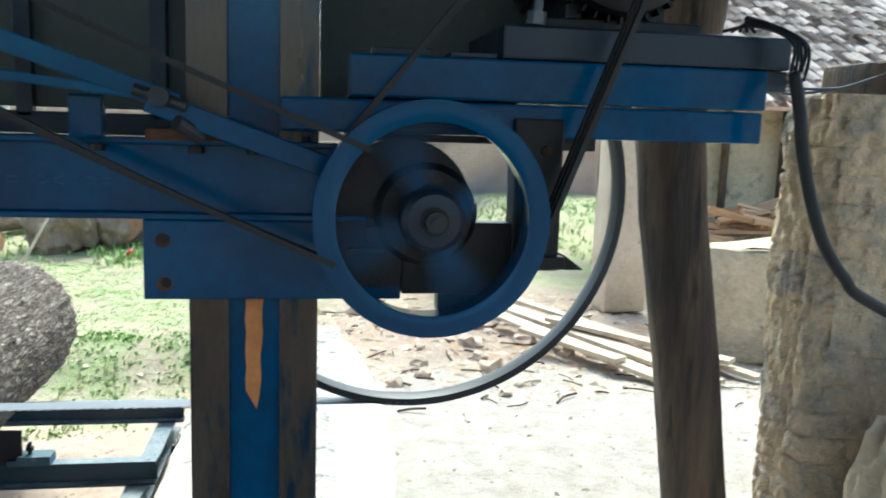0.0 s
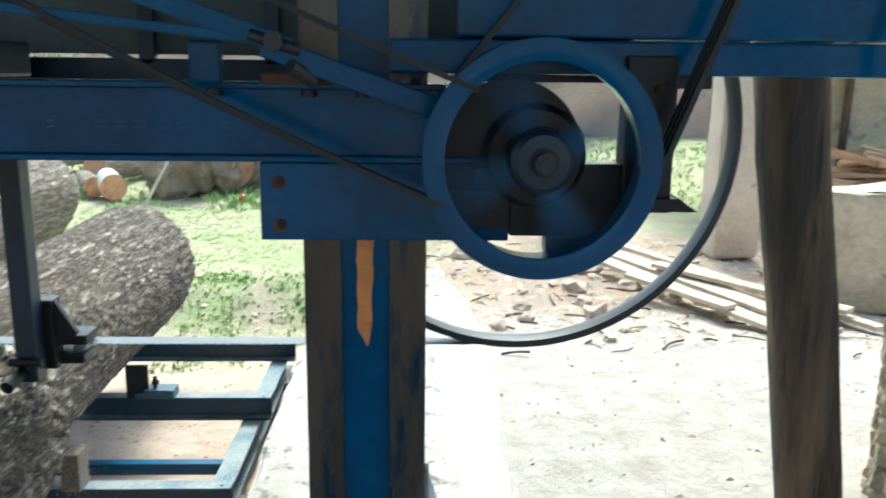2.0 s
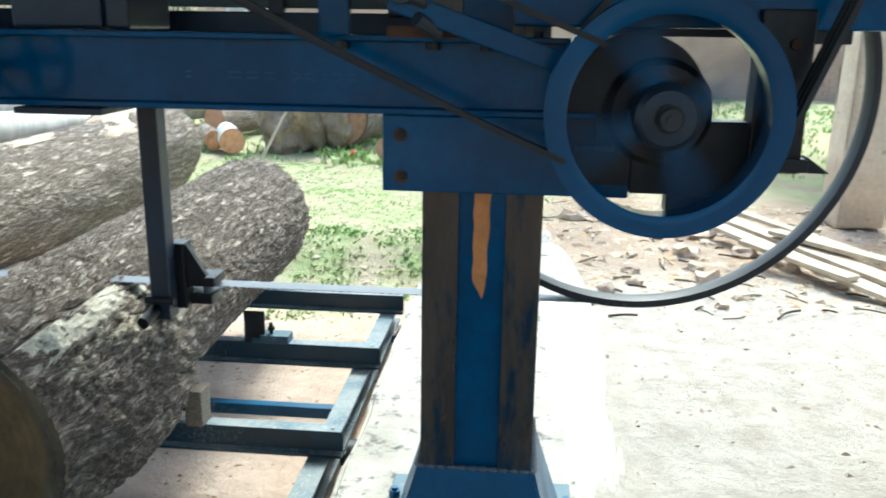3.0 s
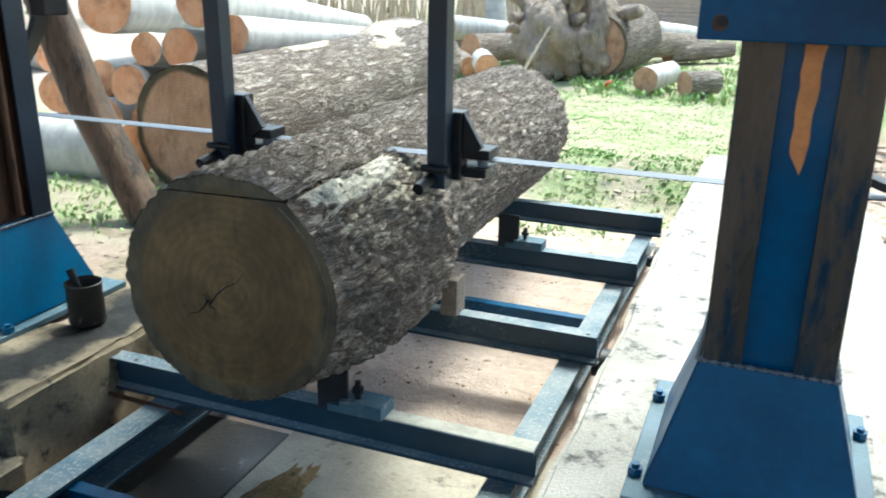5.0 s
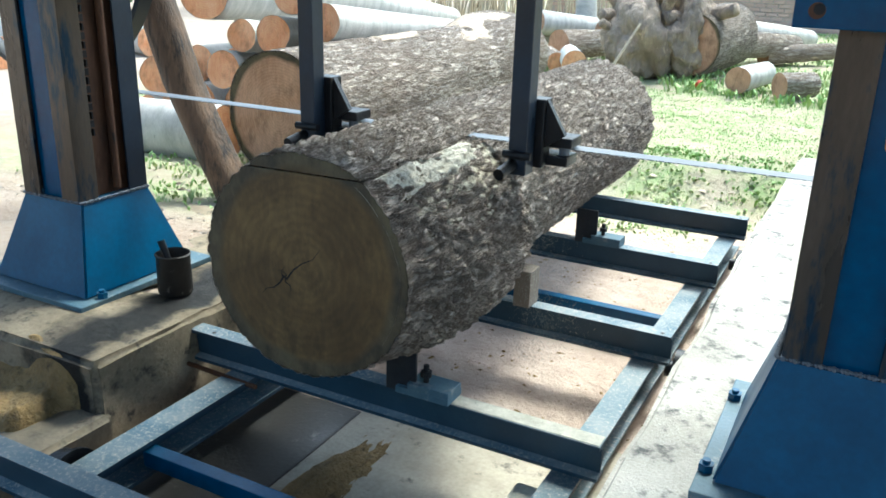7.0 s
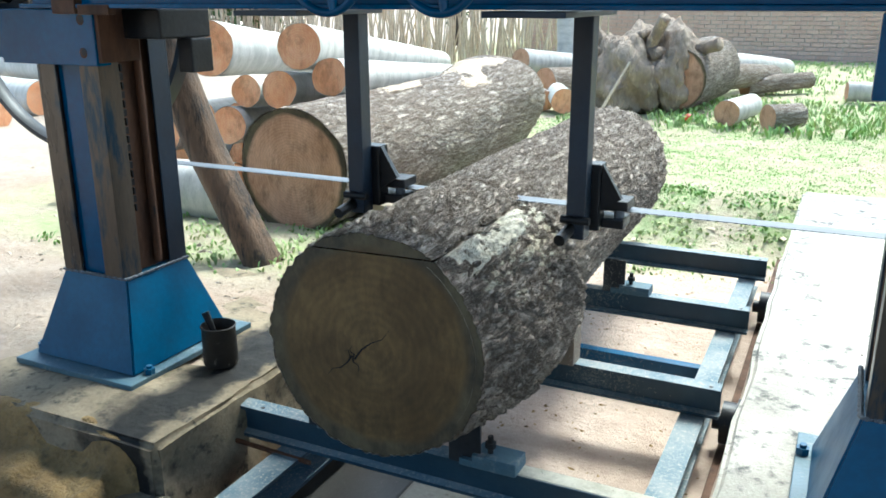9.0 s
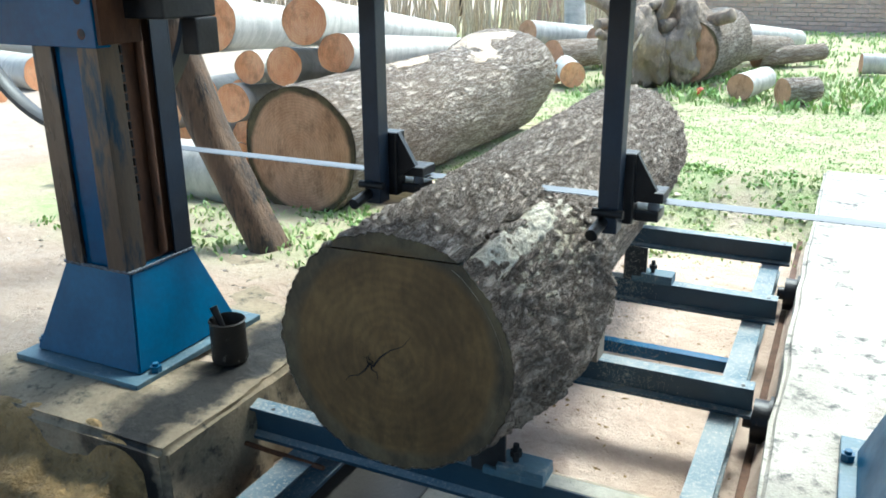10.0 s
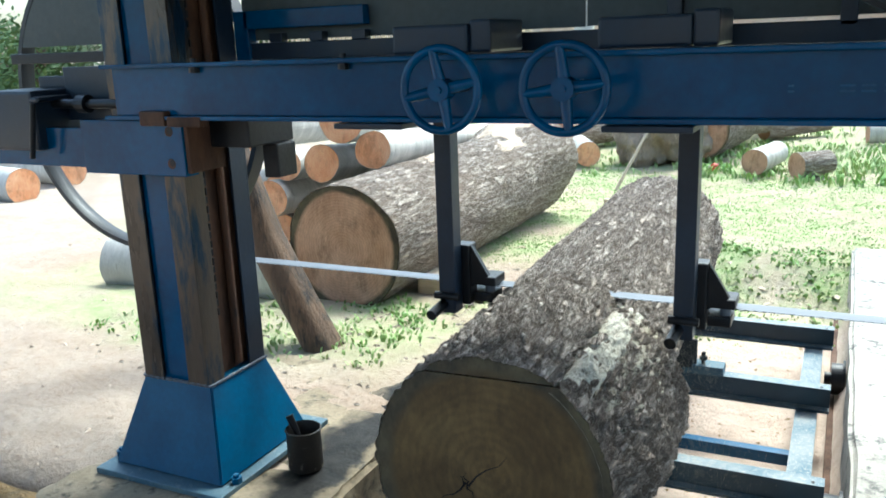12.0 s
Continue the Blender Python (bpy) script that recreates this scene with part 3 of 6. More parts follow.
def heap(name, at, size, material, label, seed, category="heap", droop=0.25):
    """A loose heap on the ground: a low uneven mound."""
    bm = bmesh.new()
    bmesh.ops.create_grid(bm, x_segments=40, y_segments=40, size=1.0)
    for v in bm.verts:
        v.co = Vector((v.co.x * math.sqrt(1 - v.co.y ** 2 / 2), v.co.y * math.sqrt(1 - v.co.x ** 2 / 2), 0))
        r = min(1.0, math.hypot(v.co.x, v.co.y))
        f = (1 - r * r) ** 1.3
        p = v.co * 2.4 + Vector((seed, 0, 0))
        v.co = Vector((v.co.x * size[0], v.co.y * size[1], f * size[2] * (1 + 0.7 * noise.noise(p)) + 0.012 * min(1.0, 3 * f) * noise.noise(p * 5) - 0.02 - droop * max(0.0, r - 0.85)))
    ob = part(name, bm, material, smooth=180)
    ob.location = at
    return tagged(ob, label, category, kind="stuff")


plinth("plinth_3", (-2.48, 0.9, -0.42), (-2.27, 1.60, -0.18), CONCRETE, "lower broken step of the stained concrete plinth", 21.0, cuts=10, amount=0.05)


def sawdust_slope():
    """Caked sawdust and broken concrete sliding off the plinth's front edge."""
    nx, ny = 90, 44
    vs, fs = [], []
    for k in range(ny + 1):
        for i in range(nx + 1):
            x, t = -4.1 + 1.72 * i / nx, k / ny
            q = Vector((x, t * 0.5, 0.0))
            y = 1.66 - 0.52 * t + 0.05 * noise.noise(q * 3.1)
            ledge = 0.10 * (float(smooth(0.14, 0.24, t + 0.06 * noise.noise(q * 5))) + float(smooth(0.5, 0.62, t + 0.1 * noise.noise(q * 3.7 + Vector((5, 0, 0))))))
            z = -0.012 - 0.06 * t - ledge + 0.03 * noise.noise(q * 7) * min(1.0, 5 * t) + 0.022 * noise.noise(q * 19) * min(1.0, 5 * t)
            right = float(smooth(-2.44, -2.36, x + 0.05 * noise.noise(q * 6)))
            vs.append((x, y, z - 0.16 * right - 0.02 * (1 - min(1.0, t * 12))))
    for k in range(ny):
        for i in range(nx):
            a = k * (nx + 1) + i
            fs.append((a, a + nx + 1, a + nx + 2, a + 1))
    me = bpy.data.meshes.new("sawdust_slope")
    me.from_pydata(vs, [], fs)
    me.materials.append(SAWDUST)
    me.shade_smooth()
    return tagged(new("sawdust_slope", me), "yellow caked sawdust sliding off the broken plinth edge", "sawdust", kind="stuff")


sawdust_slope()
heap("sawdust_heap", (-1.60, 1.62, -0.312), (0.13, 0.7, 0.05), SAWDUST, "brown wet sawdust along the bed floor", 7.0)
heap("sand_ridge", (-0.42, 4.3, -0.03), (0.30, 1.5, 0.10), DUSTY_EDGE, "pale sawdust and lime drifted over the plinth", 9.0)
heap("sand_ridge", (0.03, 3.6, -0.008), (0.20, 2.2, 0.032), DUSTY_EDGE, "pale sand drifted along the plinth edge", 15.0)
for _x, _y, _s in ((0.9, 2.95, 0.25), (0.35, 3.3, 0.2), (1.2, 3.6, 0.3), (0.2, 2.6, 0.16)):
    heap("sand_heap", (_x, _y, -0.045), (_s, _s * 0.8, 0.035), DUSTY_EDGE, "small crumbled pile of pale sand on the yard", _x * 7)


# ---- shed: roof, poles, mud pillar ----
def pole(name, pts, r, material, label, seed, seg=22, rows=60):
    """A crooked tree-trunk post through pts, thickest at its foot."""
    bm = bmesh.new()
    ps = [Vector(p) for p in pts]
    prev = None
    for k in range(rows + 1):
        t = k / rows * (len(ps) - 1)
        i = min(int(t), len(ps) - 2)
        a, b = ps[i], ps[i + 1]
        c = a.lerp(b, t - i)
        ring = []
        for j in range(seg):
            an = 2 * math.pi * j / seg
            d = Vector((math.cos(an), math.sin(an), 0))
            rr = r[0] + (r[1] - r[0]) * k / rows
            q = Vector((d.x * 2.2, d.y * 2.2, c.z * 1.1)) + Vector((seed, 0, 0))
            rr *= 1 + 0.12 * noise.noise(q) + 0.05 * noise.noise(Vector((d.x * 9, d.y * 9, c.z * 1.3 + seed))) + 0.02 * noise.noise(Vector((d.x * 14, d.y * 14, c.z * 14)))
            ring.append(bm.verts.new(c + d * rr))
        if prev:
            for j in range(seg):
                bm.faces.new((prev[j], prev[(j + 1) % seg], ring[(j + 1) % seg], ring[j]))
        prev = ring
    bmesh.ops.holes_fill(bm, edges=bm.edges)
    return tagged(part(name, bm, material, smooth=70), label, "post", kind="structure")


pole("wooden_post_1", [(1.19, 2.65, -0.12), (1.157, 2.65, 0.15), (1.091, 2.65, 0.67), (1.0, 2.65, 1.16), (0.967, 2.65, 1.49), (1.017, 2.65, 1.9), (1.05, 2.65, 2.98)], (0.106, 0.115), POLE, "smoke-blackened crooked tree-trunk post of the shed", 1.0)
pole("wooden_post_2", [(-3.09, 3.2, -0.12), (-3.28, 3.2, 0.2), (-3.47, 3.2, 0.55), (-3.62, 3.2, 0.95), (-3.85, 3.2, 1.6), (-4.1, 3.2, 2.98)], (0.108, 0.095), PROP_WOOD, "brown crooked tree-trunk prop leaning against the shed", 4.0)


def mud_pillar():
    bm = bmesh.new()
    seg, rows, prev = 132, 150, None
    cx, cy = 1.79, 2.66
    for k in range(rows + 1):
        t = k / rows
        z = -0.1 + 1.69 * t
        ring = []
        for j in range(seg):
            an = 2 * math.pi * j / seg
            c, s = math.cos(an), math.sin(an)
            e = (abs(c) ** 5 + abs(s) ** 5) ** (-1 / 5)
            w = 0.375 - 0.045 * t + 0.05 * max(0, 0.35 - t)
            q = Vector((c * e * 1.6, s * e * 1.6, z * 1.6))
            dd = 0.035 * noise.noise(q) + 0.02 * noise.noise(q * 4) + 0.012 * noise.noise(q * 10)
            zc = z + 0.012 * noise.noise(q * 1.5)
            row = int((zc + 1) / 0.088)
            bare = float(smooth(-0.45, 0.05, noise.noise(q * 1.3 + Vector((4, 1, 0)))))
            joint = max(1 - abs((zc + 1) / 0.088 % 1 - 0.5) * 14, 1 - abs((c * e * 0.37 / 0.21 + 0.5 * (row % 2) + 9) % 1 - 0.5) * 22, 0.0)
            course = 0.024 * joint * bare - 0.006 * bare * noise.noise(Vector((row * 3.7, int(c * e * 0.37 / 0.21 + 0.5 * (row % 2) + 9) * 5.1, 0)))
            top = 0.03 * max(0, t - 0.93) / 0.07
            w = w + dd - course - top
            ring.append(bm.verts.new((cx + w * c * e + (0.03 - 0.05 * t), cy + 0.5 * w * s * e, z)))
        if prev:
            for j in range(seg):
                bm.faces.new((prev[j], prev[(j + 1) % seg], ring[(j + 1) % seg], ring[j]))
        prev = ring
    bmesh.ops.holes_fill(bm, edges=bm.edges)
    return tagged(part("mud_pillar", bm, MUD, smooth=60), "thick brick pillar under flaking grey-brown mud plaster", "pillar", kind="structure")


mud_pillar()
_o = tagged(part("earth_mound", rough_up(lump((0.36, 0.2, 0.78), 4.4, 5, 0.22, 2.2), 0.02, 9, 3, 0.008), ROCK, smooth=180), "tan crumbling earth heaped against the mud pillar", "heap")
_o.location = (1.78, 2.26, -0.02)
_b = boxes(((1.59, 2.5, 1.57), (2.35, 2.82, 1.70)), bevel=0.03)
tagged(part("pillar_cap_beam", rough_up(_b, 0.01, 5, 2), POLE, smooth=50), "black smoke-stained timber laid on the mud pillar", "beam")
pole("wooden_post_3", [(1.95, 2.66, 1.68), (1.92, 2.66, 2.2), (1.94, 2.66, 2.98)], (0.11, 0.10), POLE, "upper timber post standing on the mud pillar", 6.0)

# roof over the saw, open on all sides; an added unseen wall closes the yard behind
_b = bmesh.new()
box(_b, (-4.6, -2.3, 3.06), (2.4, 3.38, 3.12))
for _k in range(6):
    box(_b, (-4.4 + _k * 1.28, -2.2, 2.97), (-4.32 + _k * 1.28, 3.36, 3.057), 0.005)
tagged(part("ceiling", _b, THATCH), "dark underside of the shed roof on rough rafters", "roof", kind="structure")
_b = bmesh.new()
# the added wall keeps low bright sky out of the paint's reflections
box(_b, (-9, -6.2, -0.3), (8, -6.0, 2.5))
tagged(part("wall_south", _b, DIRT_WALL), "plain unseen wall added to close the yard behind", "wall", kind="structure")
for _x in (-4.45, 2.25):
    pole("wooden_post_4", [(_x, -2.1, -0.12), (_x, -2.1, 2.98)], (0.11, 0.1), POLE, "rough timber post at the shed's corner", _x)


# ---- saw posts ----
def saw_post(cx, inner, label):
    """Column of four angle irons round recessed webs, on a flared pedestal. inner: +1 or -1, the side that faces the log."""
    th = thing("saw_post", (cx, 2.10, 0.0), label, "machine post", "posts of the band saw")
    h = 2.45
    for sx in (-1, 1):
        for sy in (-1, 1):
            x0, x1 = sorted((sx * 0.142, sx * 0.056))
            bm = bmesh.new()
            box(bm, (x0, sy * 0.155 if sy < 0 else 0.147, 0.326), (x1, -0.147 if sy < 0 else 0.155, h), 0.002)
            xa, xb = sorted((sx * 0.142, sx * 0.134))
            ya, yb = sorted((sy * 0.147, sy * 0.07))
            box(bm, (xa, ya, 0.326), (xb, yb, h), 0.002)
            part("angle_iron", bm, WORN if sy < 0 else DARK_BLUE, th, "worn bare steel angle")
    part("front_web", boxes(((-0.06, -0.139, 0.326), (0.06, -0.131, h))), BLUE, th, "blue recessed web plate")
    part("back_web", boxes(((-0.06, 0.131, 0.326), (0.06, 0.139, h))), BLUE, th)
    for sx in (-1, 1):
        xa, xb = sorted((sx * 0.100, sx * 0.108))
        part("slide_web", boxes(((xa, -0.1, 0.326), (xb, 0.1, h))), RUST, th, "rusty recessed slide plate")
    bm = bmesh.new()
    lo, hi = [(-0.24, -0.25), (0.24, -0.25), (0.24, 0.25), (-0.24, 0.25)], [(-0.15, -0.15), (0.15, -0.15), (0.15, 0.15), (-0.15, 0.15)]
    v0 = [bm.verts.new((x, y, 0.022)) for x, y in lo]
    v1 = [bm.verts.new((x, y, 0.33)) for x, y in hi]
    for k in range(4):
        bm.faces.new((v0[k], v0[(k + 1) % 4], v1[(k + 1) % 4], v1[k]))
    bm.faces.new(v1)
    bm.faces.new(v0[::-1])
    bmesh.ops.bevel(bm, geom=bm.edges[:], offset=0.006, segments=2, affect="EDGES")
    part("pedestal", bm, BLUE_BRIGHT, th, "bright blue flared pedestal")
    part("base_plate", boxes(((-0.28, -0.305, -0.002), (0.28, 0.33, 0.020)), bevel=0.004), BLUE_DUSTY, th, "blue base plate edged with pale dust")
    bm = bmesh.new()
    for a, b in (((-0.152, -0.152), (0.152, -0.152)), ((0.152, -0.152), (0.152, 0.152)), ((-0.152, -0.152), (-0.152, 0.152))):
        n = 34
        for k in range(n):
            t = (k + 0.5) / n
            bmesh.ops.create_icosphere(bm, subdivisions=1, radius=0.0065 + 0.002 * math.sin(k * 2.1), matrix=Matrix.Translation((a[0] + (b[0] - a[0]) * t, a[1] + (b[1] - a[1]) * t, 0.331)))
    part("weld_bead", bm, STEEL, th, "silvery weld bead")
    for x, y in ((-0.262, -0.20), (-0.262, 0.20), (0.262, -0.20), (0.262, 0.20)):
        bm = bmesh.new()
        rod(bm, (x, y, 0.018), (x, y, 0.040), 0.019, seg=6)
        rod(bm, (x, y, 0.040), (x, y, 0.050), 0.010, seg=10)
        part("anchor_bolt", bm, BLUE_BRIGHT, th)
    bm = bmesh.new()
    for k in range(64):
        m = Matrix.Translation((inner * 0.118, -0.045 + 0.0, 0.55 + k * 0.03)) @ pose(0, 0, 0, 0, 0, 90 * (k % 2))
        box(bm, (-0.008, -0.003, 0), (0.008, 0.003, 0.024), 0, m)
    part("lifting_chain", bm, BLACK, th, "oily black lifting chain")
    part("lifting_screw", rods(((inner * 0.125, 0.03, 0.35), (inner * 0.125, 0.03, h), 0.014)), RUST, th)
    return th


POST_L, POST_R = -2.897, -0.305
saw_post(POST_L, 1, "blue steel saw post on a flared bolted pedestal")
saw_post(POST_R, -1, "blue worn steel saw post with flaked orange primer")
_posts = [o for o in scene.objects if o.name.startswith("saw_post")]
_l = [(-0.020 - 0.0018 * math.sin(k * 2.3), 0.83 + 0.028 * k) for k in range(9)]
_r = [(0.012 + 0.0022 * math.sin(k * 1.7) + 0.001 * k, 0.83 + 0.028 * k) for k in range(9)]
_b = prism([(-0.006, 0.805), (0.004, 0.785), (0.010, 0.812)] + _r + _l[::-1], (0, -0.1435, 0), (0, -0.1395, 0))
part("primer_patch", _b, ORANGE, _posts[1], "flaked orange primer patch")

# ---- saw head: beam, brackets, wheels, guides ----
head = thing("bandsaw_head", (0, 0, 0), "blue steel head of a horizontal band sawmill spanning two posts", "sawmill")
Z0, Z1 = 1.235, 1.405
bm = bmesh.new()
box(bm, (-2.99, 1.925, Z0 + 0.01), (-0.06, 1.94, Z1 - 0.01))
box(bm, (-2.99, 1.872, Z0), (-0.06, 1.99, Z0 + 0.013), 0.003)
box(bm, (-2.99, 1.872, Z1 - 0.013), (-0.06, 1.99, Z1), 0.003)
part("main_beam", bm, BLUE, head, "glossy blue rolled steel beam")
part("web_plate", boxes(((-2.95, 1.90, Z0 + 0.013), (-0.08, 1.925, Z1 - 0.013)), bevel=0.002), BLUE, head)
# raised rolling mark that cannot be read: plain bars
for k, (x, w, s) in enumerate(((-0.98, 0.012, 0), (-0.87, 0.03, 0), (-0.83, 0.028, 0), (-0.79, 0.024, 0), (-0.73, 0.022, 20), (-0.70, 0.022, -20), (-0.665, 0.008, 35), (-0.635, 0.022, 10), (-0.605, 0.02, 0))):
    for z, tilt in ((1.318, s), (1.306, -s)):
        part("rolling_mark", box(bmesh.new(), (-w / 2, -0.001, -0.002), (w / 2, 0.001, 0.002), 0, Matrix.Translation((x, 1.8995, z)) @ pose(0, 0, 0, 0, tilt, 0)), BLUE_BRIGHT, head)


def bracket(x0, x1, holes, name="post_bracket"):
    br = part(name, boxes(((x0, 1.885, 1.06), (x1, 1.942, 1.233)), bevel=0.004), BLUE, head, "blue bracket plate bolted to the post")
    for hx, hz in holes:
        part("bolt_hole", rods(((hx, 1.8846, hz), (hx, 1.888, hz), 0.016), seg=20), RUST, br, "empty rusty bolt hole")
        part("hole_shadow", rods(((hx + 0.004, 1.8840, hz + 0.003), (hx + 0.004, 1.887, hz + 0.003), 0.011), seg=20), BLACK, br)
    return br


bracket(-0.532, 0.02, ((-0.491, 1.189), (-0.489, 1.094)))
bracket(-3.12, -2.69, ((-2.742, 1.2), (-2.744, 1.1)))
part("bracket_gusset", boxes(((-2.688, 1.89, 1.07), (-2.672, 2.05, 1.24)), bevel=0.003), RUST, head, "yellow-brown rusty gusset")
part("lift_block", boxes(((-2.70, 1.99, 1.14), (-2.52, 2.22, 1.232)), ((-2.56, 2.1, 1.03), (-2.50, 2.2, 1.14)), bevel=0.006), BLACK, head, "black greasy lifting block")
part("packing_piece", boxes(((-2.84, 1.868, 1.218), (-2.74, 1.9, 1.262)), ((-2.73, 1.868, 1.216), (-2.60, 1.9, 1.246)), bevel=0.004), RUST, head)
# flange bolts along the top of the beam
for x in (-0.30, -0.19, -0.42, -2.62, -2.1, -0.62):
    part("flange_bolt", rods(((x, 1.89, Z1 - 0.03), (x, 1.89, Z1 + 0.012), 0.009), ((x, 1.89, Z1 - 0.03), (x, 1.89, Z1 - 0.016), 0.016), seg=8), BLACK, head)

# left tension slide
part("slide_rail", boxes(((-3.75, 1.9, 1.075), (-3.12, 1.95, 1.205)), ((-3.75, 1.95, 1.08), (-2.99, 2.02, 1.11)), bevel=0.004), BLUE, head)
# navy here stands for the shadow over the block
sl = part("bearing_block", boxes(((-3.52, 1.86, 1.13), (-3.30, 2.05, 1.33)), ((-3.55, 1.86, 1.29), (-3.27, 2.0, 1.31)), bevel=0.012), DARK_BLUE, head, "tension bearing block, coloured dark for the shadow on it")
part("lever", rods(((-3.31, 1.84, 1.11), (-3.27, 1.84, 1.29), 0.009)), BLACK, sl)
part("tension_screw", rods(((-3.3, 1.95, 1.28), (-2.99, 1.95, 1.28), 0.016), ((-3.18, 1.95, 1.28), (-3.14, 1.95, 1.28), 0.03)), BLACK, head)
part("frame_plate", boxes(((-3.3, 2.0, 1.22), (-2.98, 2.03, 1.40)), ((-3.45, 2.02, 1.33), (-3.0, 2.06, 1.37)), bevel=0.004), DARK_BLUE, head)


# band wheels, turned by the pulley's shaft
WX, WZ, WY, WR = 0.106, 1.260, 2.40, 0.618


def band_wheel(x, z):
    hub = part("band_wheel", lathe([(WR, -0.032), (WR, 0.032), (WR - 0.02, 0.032), (WR - 0.026, 0.012), (WR - 0.026, -0.012), (WR - 0.02, -0.032)], 128), TYRE_STEEL, head, "large spinning band wheel with a dark grey rim", smooth=40)
    hub.location = (x, WY, z)
    part("hub", lathe([(0.02, -0.09), (0.075, -0.09), (0.085, -0.06), (0.085, 0.06), (0.075, 0.08), (0.02, 0.08)], 32), DARK_BLUE, hub, smooth=40)
    for k in range(5):
        a = 2 * math.pi * k / 5
        d = Vector((math.cos(a), 0, math.sin(a)))
        bm = bmesh.new()
        bar(bm, d * 0.07, d * (WR - 0.02), 0.028, 0.022, up=(0, 1, 0))
        part("spoke", bm, TYRE_STEEL, hub)
    return hub


wheel_r = band_wheel(WX, WZ)
wheel_l = band_wheel(-3.386, 1.275)

# blade: the lower and the upper run, and the teeth
bm = bmesh.new()
box(bm, (-3.386, WY - 0.03, 0.650), (WX, WY + 0.03, 0.6525))
for k in range(140):
    x = -3.386 + k * 0.025
    v = [bm.verts.new(p) for p in ((x, WY - 0.03, 0.6518), (x + 0.022, WY - 0.03, 0.6518), (x + 0.003, WY - 0.038, 0.6518))]
    bm.faces.new(v)
part("saw_blade", bm, STEEL, head, "bright steel band blade with a toothed edge")
part("saw_blade_top", boxes(((-3.386, WY - 0.05, 1.874), (WX, WY + 0.04, 1.8765)), bevel=0), STEEL, head)


# drive pulley in front of the right post
PX, PY, PZ, PR = 0.071, 1.80, 1.254, 0.247
pulley = part("drive_pulley", lathe([(PR, -0.058), (PR, -0.045), (PR - 0.014, -0.036), (PR, -0.027), (PR, -0.018), (PR - 0.014, -0.009), (PR, 0.0), (PR, 0.009), (PR - 0.014, 0.018), (PR, 0.027), (PR, 0.05), (PR - 0.035, 0.05), (PR - 0.04, 0.0), (PR - 0.045, -0.052), (PR - 0.03, -0.058)], 128), BLUE, head, "large blue cast pulley spinning on the drive shaft", smooth=35)
pulley.location = (PX, PY, PZ)
part("pulley_hub", lathe([(0.0, -0.085), (0.022, -0.085), (0.022, -0.066), (0.055, -0.062), (0.066, -0.05), (0.07, 0.03), (0.0, 0.03)], 40), DARK_BLUE, pulley, smooth=35)
for k in range(4):
    a = 2 * math.pi * k / 4 + 0.4
    d = Vector((math.cos(a), 0, math.sin(a)))
    bm = bmesh.new()
    bar(bm, d * 0.05, d * (PR - 0.03), 0.045, 0.02, up=(0, 1, 0))
    part("pulley_spoke", bm, BLUE, pulley)
part("drive_shaft", rods(((PX, 1.73, PZ), (PX, 2.5, PZ), 0.03)), BLACK, head)
part("shaft_end", rods(((PX, 1.706, PZ), (PX, 1.735, PZ), 0.022), ((PX, 1.700, PZ), (PX, 1.71, PZ), 0.010)), TYRE_STEEL, head)

# bearing housing behind the pulley
part("bearing_plate", rods(((PX - 0.05, 1.89, PZ + 0.01), (PX - 0.05, 1.94, PZ + 0.01), 0.155), seg=48), BLACK, head, "dark round bearing plate behind the pulley", smooth=35)
part("bearing_shelf", boxes(((0.022, 1.885, 1.072), (0.27, 1.94, 1.235)), bevel=0.004), BLACK, head)
part("bearing_shelf", boxes(((0.105, 1.886, 1.03), (0.268, 1.939, 1.071)), bevel=0.004), BLACK, head)
part("bearing_shelf", boxes(((PX - 0.20, 1.880, 1.09), (0.018, 1.884, 1.24)), bevel=0.001), BLACK, head)
part("bearing_cap", lathe([(0.05, -0.03), (0.10, -0.03), (0.115, -0.01), (0.115, 0.02), (0.05, 0.02)], 40), BLACK, head, smooth=35).location = (PX, 1.885, PZ)
part("grease_plate", boxes(((-0.10, 1.86, 1.165), (-0.02, 1.885, 1.178)), ((-0.06, 1.868, 1.19), (-0.03, 1.884, 1.225)), bevel=0.003), TYRE_STEEL, head)
part("side_plate", boxes(((0.265, 1.86, 1.13), (0.375, 1.93, 1.47)), ((0.375, 1.92, 1.40), (0.47, 1.935, 1.475)), bevel=0.004), BLACK, head, "black side plate of the drive frame")
bm = bmesh.new()
box(bm, (0.30, 1.84, 1.136), (0.385, 1.96, 1.165), 0.003)
v = [bm.verts.new(p) for p in ((0.385, 1.84, 1.136), (0.43, 1.84, 1.136), (0.385, 1.84, 1.168), (0.385, 1.96, 1.136), (0.43, 1.96, 1.136), (0.385, 1.96, 1.168))]
for f in ((0, 1, 2), (5, 4, 3), (0, 3, 4, 1), (1, 4, 5, 2), (2, 5, 3, 0)):
    bm.faces.new([v[i] for i in f])
part("toe_plate", bm, BLACK, head)

